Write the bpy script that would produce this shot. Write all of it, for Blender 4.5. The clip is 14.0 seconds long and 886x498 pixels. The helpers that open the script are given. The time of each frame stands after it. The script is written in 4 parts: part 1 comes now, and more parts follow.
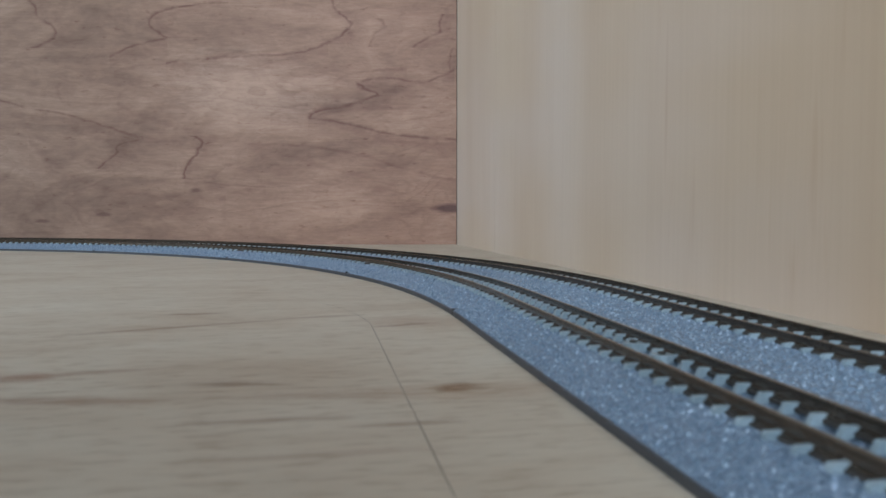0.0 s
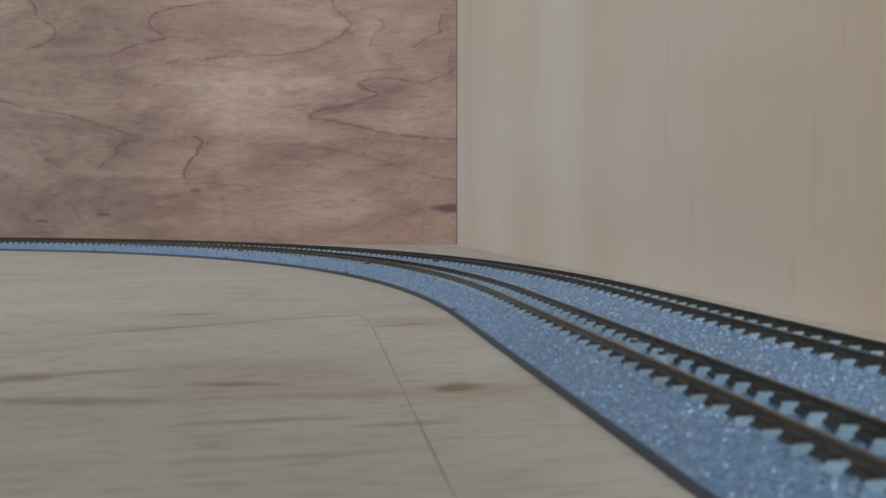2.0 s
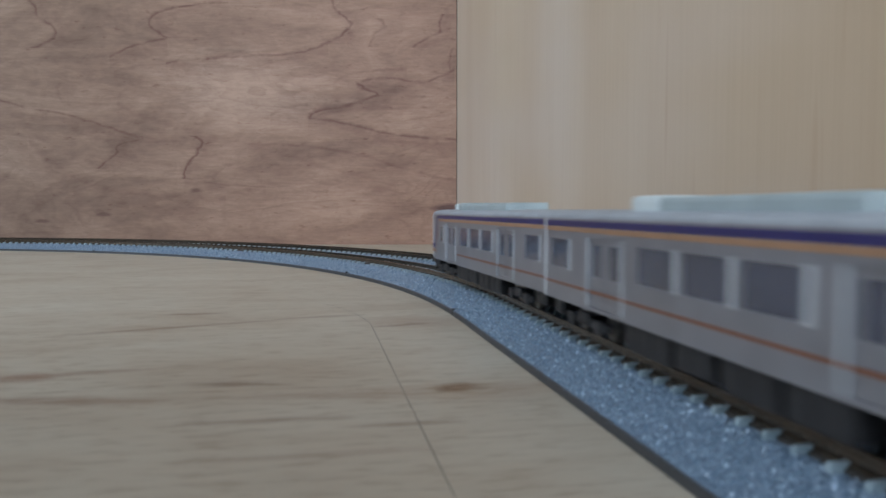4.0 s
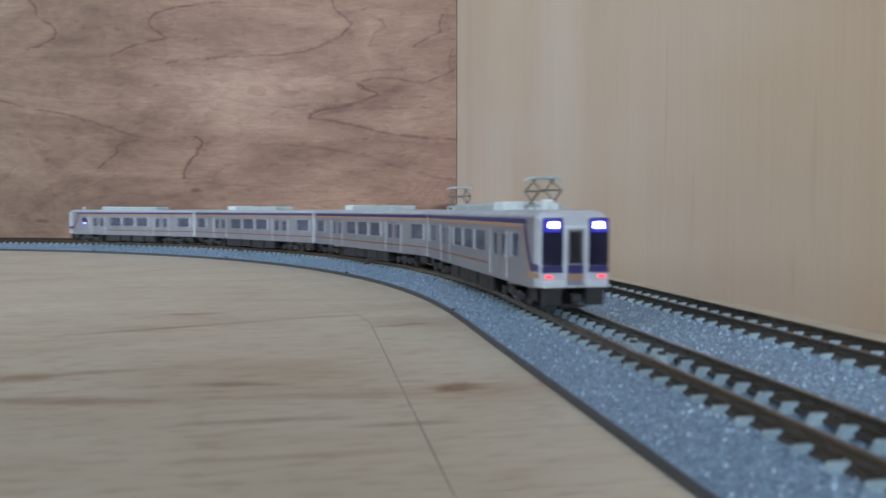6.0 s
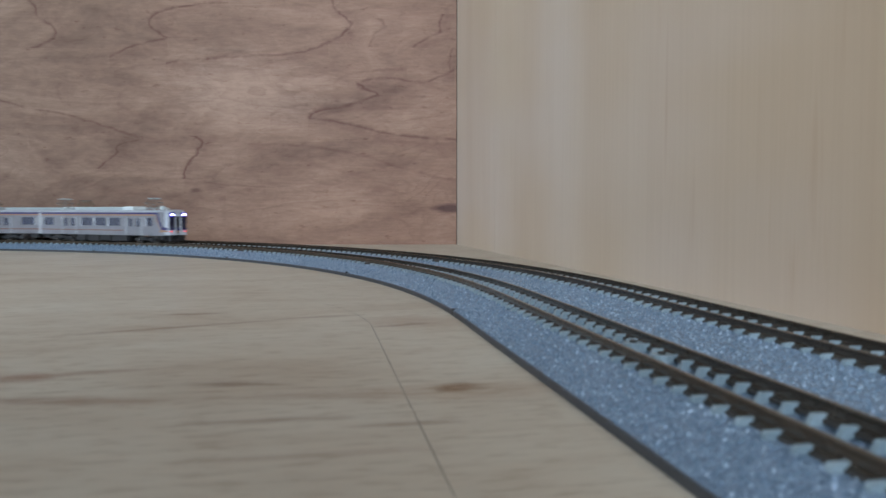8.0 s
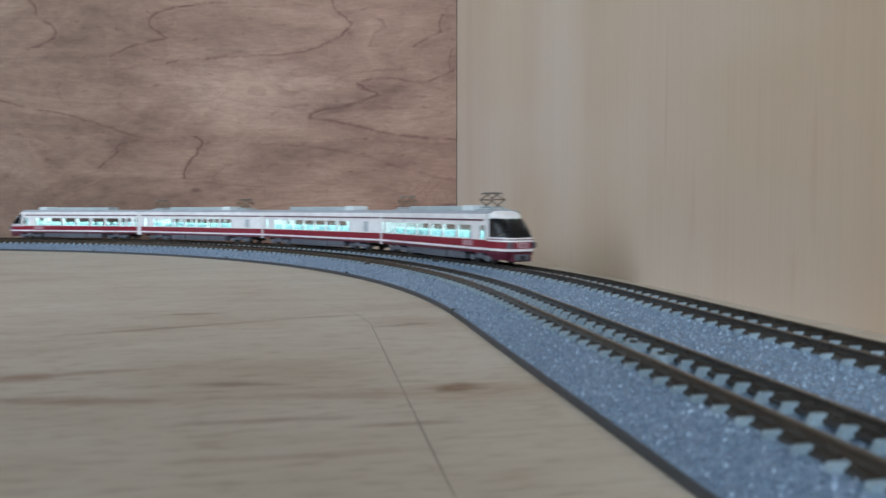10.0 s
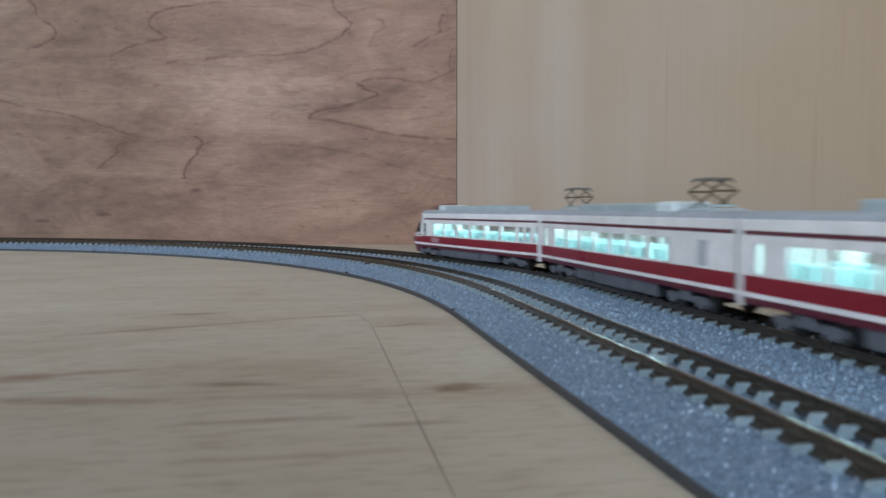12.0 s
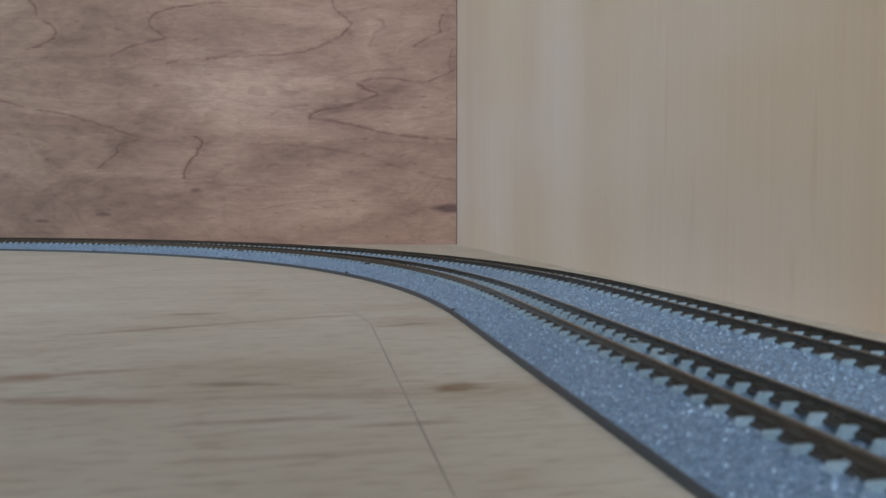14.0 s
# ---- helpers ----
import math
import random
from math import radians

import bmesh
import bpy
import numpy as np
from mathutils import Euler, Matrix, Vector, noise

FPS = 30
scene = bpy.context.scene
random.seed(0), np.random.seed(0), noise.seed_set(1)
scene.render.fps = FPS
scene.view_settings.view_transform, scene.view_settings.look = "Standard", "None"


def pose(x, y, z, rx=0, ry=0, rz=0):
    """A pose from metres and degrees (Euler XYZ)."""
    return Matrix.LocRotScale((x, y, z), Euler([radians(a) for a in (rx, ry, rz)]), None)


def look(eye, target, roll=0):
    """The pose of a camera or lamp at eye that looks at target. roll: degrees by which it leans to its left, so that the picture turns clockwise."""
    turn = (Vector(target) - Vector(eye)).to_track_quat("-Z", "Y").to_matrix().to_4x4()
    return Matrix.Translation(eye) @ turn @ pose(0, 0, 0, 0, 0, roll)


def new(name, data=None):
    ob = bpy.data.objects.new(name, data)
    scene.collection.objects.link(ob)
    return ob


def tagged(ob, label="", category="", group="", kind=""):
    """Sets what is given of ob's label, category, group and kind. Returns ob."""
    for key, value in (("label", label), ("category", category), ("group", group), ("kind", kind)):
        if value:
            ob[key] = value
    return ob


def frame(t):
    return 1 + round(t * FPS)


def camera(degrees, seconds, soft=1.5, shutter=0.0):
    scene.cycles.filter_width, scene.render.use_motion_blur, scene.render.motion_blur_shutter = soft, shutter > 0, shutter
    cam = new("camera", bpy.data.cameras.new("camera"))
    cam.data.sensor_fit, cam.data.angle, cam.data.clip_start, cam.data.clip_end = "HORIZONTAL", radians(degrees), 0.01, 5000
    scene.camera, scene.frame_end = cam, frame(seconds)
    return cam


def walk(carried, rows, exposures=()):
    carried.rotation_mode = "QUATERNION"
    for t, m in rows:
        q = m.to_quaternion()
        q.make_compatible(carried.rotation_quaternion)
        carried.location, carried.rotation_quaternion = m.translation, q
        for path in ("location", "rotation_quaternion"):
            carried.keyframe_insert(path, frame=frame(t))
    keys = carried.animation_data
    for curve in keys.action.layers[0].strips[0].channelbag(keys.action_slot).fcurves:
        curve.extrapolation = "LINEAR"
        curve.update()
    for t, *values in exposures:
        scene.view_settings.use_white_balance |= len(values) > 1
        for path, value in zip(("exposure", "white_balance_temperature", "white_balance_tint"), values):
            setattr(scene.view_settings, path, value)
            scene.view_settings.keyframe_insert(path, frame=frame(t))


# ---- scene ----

# A model railway in N scale on a plywood baseboard. Lengths below are in millimetres, turned into metres by MM.
MM = 0.001

# ---- camera: stands still inside the oval ----
cam = camera(59.36, 14.0, soft=1.5, shutter=0.5)
cam.data.dof.use_dof, cam.data.dof.focus_distance, cam.data.dof.aperture_fstop = True, 0.5, 46.0
EYE = Vector((0, 0, 31.03)) * MM
CAM_POSE = Matrix.Translation(EYE) @ pose(0, 0, 0, 90 - 2.904, 0, -11.0)
walk(cam, [(0.0, CAM_POSE), (14.0, CAM_POSE)], exposures=[(0.0, 0.25), (2.0, 0.23), (3.0, 0.18), (5.5, 0.32), (6.0, 0.36), (6.5, 0.3), (7.5, 0.24), (8.0, 0.22), (10.5, 0.23), (11.5, 0.18), (14.0, 0.18)])

# ---- daylight: sky outside, windows behind and beside the camera ----
world = bpy.data.worlds.new("sky")
scene.world = world
world.use_nodes = True
wn = world.node_tree
sky = wn.nodes.new("ShaderNodeTexSky")
sky.sky_type = "NISHITA"
sky.sun_disc = False
sky.sun_elevation, sky.sun_rotation = radians(40), radians(20)
wn.nodes["Background"].inputs["Strength"].default_value = 0.1
wn.links.new(sky.outputs[0], wn.nodes["Background"].inputs["Color"])

sun_data = bpy.data.lights.new("sun", "SUN")
sun_data.energy, sun_data.angle, sun_data.color = 2.0, radians(0.5), (1.0, 0.95, 0.88)
sun = new("sun", sun_data)
sun.matrix_world = look((0.5, 3, 4), (0, 0, 0))

ROOM = (-2.7, 1.0, -2.4, 1.3, -0.02, 2.35)
WINDOW_SOUTH = (-1.3, 0.7, 0.25, 1.65)
WINDOW_WEST = (0.05, 1.25, 0.45, 1.75)


def window_lamp(name, eye, target, w, h, power, colour):
    data = bpy.data.lights.new(name, "AREA")
    data.shape, data.size, data.size_y, data.energy, data.color = "RECTANGLE", w, h, power, colour
    ob = new(name, data)
    ob.matrix_world = look(eye, target)
    return ob


window_lamp("window_light_south", (-0.3, -2.38, 0.95), (-0.3, 0, 0.95), 1.9, 1.3, 67, (0.735, 0.868, 1.0))
window_lamp("window_light_west", (-2.68, 0.65, 1.1), (0, 0.65, 1.1), 1.15, 1.2, 24, (0.735, 0.868, 1.0))

# ---- materials ----


def material(name, colour, rough=0.5, metal=0.0, spec=0.5):
    m = bpy.data.materials.new(name)
    m.use_nodes = True
    b = m.node_tree.nodes["Principled BSDF"]
    b.inputs["Base Color"].default_value = (*colour, 1)
    b.inputs["Roughness"].default_value = rough
    b.inputs["Metallic"].default_value = metal
    b.inputs["Specular IOR Level"].default_value = spec
    return m


def add(m, kind, **values):
    n = m.node_tree.nodes.new(kind)
    for k, v in values.items():
        n.inputs[k.replace("_", " ")].default_value = v
    return n


def link(m, a, b):
    m.node_tree.links.new(a, b)


def bsdf(m):
    return m.node_tree.nodes["Principled BSDF"]


def coords(m, scale=(1, 1, 1), rotation=(0, 0, 0), location=(0, 0, 0)):
    """Object coordinates in metres, turned and stretched."""
    tc = m.node_tree.nodes.new("ShaderNodeTexCoord")
    mp = m.node_tree.nodes.new("ShaderNodeMapping")
    mp.inputs["Scale"].default_value = scale
    mp.inputs["Rotation"].default_value = rotation
    mp.inputs["Location"].default_value = location
    link(m, tc.outputs["Object"], mp.inputs["Vector"])
    return mp.outputs["Vector"]


def noise_of(m, vec, scale, detail=4.0, rough=0.55, distortion=0.0):
    n = add(m, "ShaderNodeTexNoise", Scale=scale, Detail=detail, Roughness=rough, Distortion=distortion)
    link(m, vec, n.inputs["Vector"])
    return n.outputs["Fac"]


def ramp(m, fac, stops):
    n = m.node_tree.nodes.new("ShaderNodeValToRGB")
    el = n.color_ramp.elements
    while len(el) < len(stops):
        el.new(0.5)
    for e, (p, c) in zip(el, stops):
        e.position, e.color = p, (*c, 1) if len(c) == 3 else c
    link(m, fac, n.inputs["Fac"])
    return n.outputs["Color"]


def mixed(m, fac, a, b, mode="MIX"):
    n = m.node_tree.nodes.new("ShaderNodeMix")
    n.data_type, n.blend_type = "RGBA", mode
    for sock, v in ((n.inputs[0], fac), (n.inputs[6], a), (n.inputs[7], b)):
        if isinstance(v, (int, float)):
            sock.default_value = v
        elif isinstance(v, tuple):
            sock.default_value = (*v, 1)
        else:
            link(m, v, sock)
    return n.outputs[2]


def maths(m, op, a, b=0.0):
    n = m.node_tree.nodes.new("ShaderNodeMath")
    n.operation = op
    for sock, v in zip(n.inputs, (a, b)):
        if isinstance(v, (int, float)):
            sock.default_value = v
        else:
            link(m, v, sock)
    return n.outputs[0]


def bumped(m, height, strength, distance):
    n = add(m, "ShaderNodeBump", Strength=strength, Distance=distance)
    link(m, height, n.inputs["Height"])
    link(m, n.outputs["Normal"], bsdf(m).inputs["Normal"])


def plastic(name, colour, rough=0.4, metal=0.0, vary=0.12):
    """Moulded and painted plastic with slight unevenness."""
    m = material(name, colour, rough, metal)
    v = coords(m)
    n = noise_of(m, v, 160.0, 5.0)
    dark = tuple(c * (1 - vary) for c in colour)
    light = tuple(min(1, c * (1 + vary)) for c in colour)
    link(m, ramp(m, n, [(0.3, dark), (0.7, light)]), bsdf(m).inputs["Base Color"])
    r = m.node_tree.nodes.new("ShaderNodeMapRange")
    link(m, n, r.inputs[0])
    r.inputs[3].default_value, r.inputs[4].default_value = max(0.02, rough - 0.08), rough + 0.08
    link(m, r.outputs[0], bsdf(m).inputs["Roughness"])
    bumped(m, noise_of(m, v, 1400.0, 2.0), 0.08, 0.0002)
    return m


def glow(name, colour, strength, base=(0.8, 0.8, 0.8)):
    m = material(name, base, 0.3)
    bsdf(m).inputs["Emission Color"].default_value = (*colour, 1)
    bsdf(m).inputs["Emission Strength"].default_value = strength
    return m


def vein_mask(m, along, across, points, width, wobble):
    """A dark growth line in a veneer: across follows points (along, across), sorted by along; width in the same unit."""
    lo, hi = points[0][0], points[-1][0]

    def line_at(shift):
        n = m.node_tree.nodes.new("ShaderNodeFloatCurve")
        c = n.mapping.curves[0]
        for k, (pa, pc) in enumerate(points):
            f = (pa - lo) / (hi - lo)
            if k in (0, len(points) - 1):
                c.points[0 if k == 0 else -1].location = (f, pc)
            else:
                c.points.new(f, pc)
        n.mapping.update()
        v = maths(m, "MULTIPLY", maths(m, "ADD", maths(m, "SUBTRACT", along, lo), shift), 1 / (hi - lo))
        link(m, v, n.inputs["Value"])
        return n.outputs[0], v

    a, v = line_at(0.0)
    b, _ = line_at(0.003)
    slope = maths(m, "DIVIDE", maths(m, "SUBTRACT", b, a), 0.003)
    steep = maths(m, "SQRT", maths(m, "ADD", maths(m, "MULTIPLY", slope, slope), 1.0))
    near = maths(m, "DIVIDE", maths(m, "SUBTRACT", maths(m, "ADD", across, wobble), a), steep)
    # crisp on one side, fading on the other, as growth lines do
    one = maths(m, "SUBTRACT", 1.0, maths(m, "DIVIDE", maths(m, "ABSOLUTE", near), width))
    soft = maths(m, "MULTIPLY", maths(m, "SUBTRACT", 1.0, maths(m, "DIVIDE", maths(m, "ABSOLUTE", maths(m, "SUBTRACT", near, width * 2.0)), width * 4.5)), 0.4)
    mask = maths(m, "MAXIMUM", maths(m, "MAXIMUM", one, soft), 0.0)
    inside = maths(m, "MULTIPLY", maths(m, "GREATER_THAN", v, 0.0), maths(m, "LESS_THAN", v, 1.0))
    return maths(m, "MULTIPLY", mask, inside)


def spot(m, vec, centre, size, turn, warp):
    """A soft patch of that half-size (metres) in the plane of the first two axes, its rim roughened by warp."""
    n = m.node_tree.nodes.new("ShaderNodeMapping")
    n.vector_type = "TEXTURE"
    n.inputs["Location"].default_value = (*centre, 0)
    n.inputs["Rotation"].default_value = (0, 0, radians(turn))
    n.inputs["Scale"].default_value = (*size, 1000)
    link(m, vec, n.inputs["Vector"])
    ln = m.node_tree.nodes.new("ShaderNodeVectorMath")
    ln.operation = "LENGTH"
    link(m, n.outputs[0], ln.inputs[0])
    d = maths(m, "ADD", ln.outputs["Value"], maths(m, "MULTIPLY", maths(m, "SUBTRACT", warp, 0.5), 1.6))
    return maths(m, "MINIMUM", maths(m, "MULTIPLY", maths(m, "MAXIMUM", maths(m, "SUBTRACT", 1.0, d), 0.0), 1.7), 1.0)


# growth lines that climb the veneer, then those that run along it: (along, across), width, strength
UPRIGHT_VEINS = (
    (((0.031, 0.427), (0.042, 0.371), (0.057, 0.342), (0.070, 0.340), (0.091, 0.359), (0.101, 0.375)), 0.0042, 1),
    (((0.002, 0.733), (0.041, 0.740), (0.062, 0.765), (0.085, 0.757), (0.112, 0.715)), 0.0042, 0.9),
    (((0.047, 0.972), (0.070, 0.959), (0.085, 0.965), (0.095, 0.941), (0.119, 0.907)), 0.004, 0.9),
    (((0.119, 0.990), (0.144, 0.984), (0.167, 0.988)), 0.003, 0.6),
    (((0.192, 0.782), (0.206, 0.792), (0.221, 0.827), (0.229, 0.804), (0.246, 0.755), (0.256, 0.699), (0.271, 0.676)), 0.0045, 1),
    (((0.311, 0.312), (0.320, 0.309), (0.328, 0.270), (0.346, 0.264), (0.364, 0.241), (0.382, 0.220)), 0.0035, 0.8),
    (((0.310, 0.427), (0.323, 0.446), (0.340, 0.439), (0.358, 0.427), (0.379, 0.412), (0.404, 0.407)), 0.0042, 0.9),
    (((0.002, 0.068), (0.035, 0.093), (0.057, 0.101), (0.078, 0.130), (0.097, 0.134), (0.109, 0.121), (0.124, 0.089)), 0.0045, 0.75),
    (((0.057, 0.829), (0.075, 0.842), (0.091, 0.823), (0.119, 0.811)), 0.005, 0.6),
    (((0.197, 0.146), (0.215, 0.139), (0.240, 0.151)), 0.004, 0.4),
)
# in shares of 0.404 m
FLAT_VEINS = (
    (((0.371, 0.040), (0.427, 0.031), (0.507, 0.025)), 0.003, 0.7),
    (((0.251, 0.142), (0.278, 0.128), (0.309, 0.116), (0.375, 0.102)), 0.0035, 0.8),
    (((0.371, 0.155), (0.433, 0.147), (0.557, 0.138), (0.681, 0.126), (0.720, 0.109)), 0.0038, 0.75),
    (((0.782, 0.197), (0.798, 0.190), (0.854, 0.185), (0.928, 0.193), (0.959, 0.182), (0.994, 0.167)), 0.0038, 0.8),
    (((0.676, 0.271), (0.743, 0.281), (0.804, 0.294), (0.832, 0.302), (0.916, 0.312), (1.000, 0.318)), 0.0042, 0.85),
    (((0.000, 0.231), (0.062, 0.249), (0.149, 0.265), (0.223, 0.286), (0.312, 0.315)), 0.0035, 0.7),
    (((0.407, 0.402), (0.483, 0.415), (0.582, 0.420)), 0.0025, 0.5),
    (((0.545, 0.328), (0.693, 0.336), (0.804, 0.356), (0.885, 0.381), (1.000, 0.408)), 0.004, 0.5),
    (((0.730, 0.199), (0.749, 0.184), (0.792, 0.173), (0.891, 0.167)), 0.004, 0.5),
    (((0.260, 0.172), (0.359, 0.157), (0.421, 0.160)), 0.004, 0.35),
    (((0.266, 0.246), (0.371, 0.286), (0.520, 0.321), (0.693, 0.371), (0.866, 0.420)), 0.008, 0.3),
    (((0.074, 0.321), (0.186, 0.408), (0.297, 0.435), (0.495, 0.443)), 0.008, 0.3),
    (((0.594, 0.265), (0.631, 0.249), (0.675, 0.244)), 0.004, 0.4),
)


def red_plywood():
    """Reddish lauan veneer: broad mottling, fine horizontal pores, dark wavy growth lines."""
    m = material("red_plywood", (0.3, 0.17, 0.11), 0.5, spec=0.3)
    tc = m.node_tree.nodes.new("ShaderNodeTexCoord")
    sep = m.node_tree.nodes.new("ShaderNodeSeparateXYZ")
    link(m, tc.outputs["Object"], sep.inputs[0])
    u = maths(m, "DIVIDE", maths(m, "ADD", sep.outputs[0], 0.404), 0.404)
    v = maths(m, "MULTIPLY", maths(m, "SUBTRACT", 0.221, sep.outputs[2]), 1 / 0.404)
    ragged = noise_of(m, coords(m, (30, 1, 130)), 1.0, 4.0, 0.65)
    fray = noise_of(m, coords(m, (70, 1, 110), location=(3, 0, 1)), 1.0, 4.0, 0.6)
    jitter = maths(m, "MULTIPLY", maths(m, "SUBTRACT", fray, 0.5), 0.03)
    flutter = maths(m, "MULTIPLY", maths(m, "SUBTRACT", fray, 0.5), 0.012)
    lines = 0.0
    for veins, a, b, loose in ((UPRIGHT_VEINS, v, u, jitter), (FLAT_VEINS, u, v, flutter)):
        for points, width, strength in veins:
            mask = maths(m, "MULTIPLY", vein_mask(m, a, b, points, width * 1.5, loose), strength)
            lines = mask if lines == 0.0 else maths(m, "MAXIMUM", lines, mask)
    # fainter lines between them
    wide = coords(m, (5.0, 1, 16.0), location=(1.63, 0, 0.38))
    field = maths(m, "ADD", noise_of(m, wide, 1.0, 2.0, 0.5, 0.9), maths(m, "MULTIPLY", ragged, 0.10))
    wave = maths(m, "FRACT", maths(m, "MULTIPLY", field, 11.0))
    faint = ramp(m, wave, [(0.0, (1, 1, 1)), (0.3, (0.25,) * 3), (0.6, (0, 0, 0)), (0.96, (0, 0, 0)), (1.0, (1, 1, 1))])
    fade = ramp(m, noise_of(m, coords(m, (9, 1, 14), location=(4, 0, 2)), 1.0, 2.0), [(0.38, (0.1,) * 3), (0.6, (1, 1, 1))])
    breaks = ramp(m, noise_of(m, coords(m, (60, 1, 90)), 1.0, 3.0), [(0.32, (0.25,) * 3), (0.55, (1, 1, 1))])
    pores = noise_of(m, coords(m, (70, 1, 420)), 1.0, 5.0, 0.65)
    blotch = noise_of(m, coords(m, (9, 1, 26), location=(0.3, 0, 0.7)), 1.0, 5.0, 0.62, 0.5)
    base = ramp(m, blotch, [(0.30, (0.212, 0.121, 0.084)), (0.5, (0.308, 0.188, 0.135)), (0.70, (0.41, 0.274, 0.203))])
    pale = spot(m, coords(m, rotation=(radians(-90), 0, 0)), (-0.185, 0.135), (0.085, 0.04), -8, ragged)
    base = mixed(m, maths(m, "MULTIPLY", pale, 0.5), base, (0.47, 0.325, 0.25))
    knot = spot(m, coords(m, rotation=(radians(-90), 0, 0)), (-0.006, 0.032), (0.018, 0.006), 0, ragged)
    base = mixed(m, maths(m, "MULTIPLY", knot, 0.9), base, (0.09, 0.04, 0.035))
    for centre in ((-0.311, 0.027), (-0.230, 0.048), (-0.365, 0.021)):
        fleck = spot(m, coords(m, rotation=(radians(-90), 0, 0)), centre, (0.008, 0.0024), 0, ragged)
        base = mixed(m, maths(m, "MULTIPLY", fleck, 0.6), base, (0.11, 0.05, 0.04))
    base = mixed(m, 0.6, base, ramp(m, pores, [(0.3, (0.74, 0.70, 0.68)), (0.62, (1.05, 1.04, 1.02))]), "MULTIPLY")
    weak = mixed(m, 1.0, faint, fade, "MULTIPLY")
    base = mixed(m, maths(m, "MULTIPLY", weak, 0.26), base, (0.15, 0.072, 0.05))
    base = mixed(m, maths(m, "MULTIPLY", maths(m, "MULTIPLY", lines, breaks), 0.92), base, (0.125, 0.05, 0.035))
    # curly figure, small light and dark patches along the grain
    curl = noise_of(m, coords(m, (42, 1, 80), location=(7, 0, 3)), 1.0, 5.0, 0.7, 1.6)
    base = mixed(m, 0.45, base, ramp(m, curl, [(0.36, (0.80, 0.77, 0.77)), (0.5, (0.99, 0.99, 0.99)), (0.66, (1.16, 1.17, 1.18))]), "MULTIPLY")
    # vignette put into the colour: dim dull brown at left, pinker at right
    tone_vignette = ramp(m, maths(m, "ADD", u, maths(m, "MULTIPLY", maths(m, "SUBTRACT", blotch, 0.5), 0.9)), [(0.05, (0.82, 0.86, 0.88)), (0.85, (1.07, 1.0, 0.97))])
    base = mixed(m, 1.0, base, tone_vignette, "MULTIPLY")
    specks = ramp(m, noise_of(m, coords(m, (90, 1, 220)), 1.0, 2.0), [(0.64, (1, 1, 1)), (0.75, (0.70, 0.60, 0.56))])
    base = mixed(m, 0.8, base, specks, "MULTIPLY")
    link(m, base, bsdf(m).inputs["Base Color"])
    bumped(m, pores, 0.15, 0.0004)
    return m


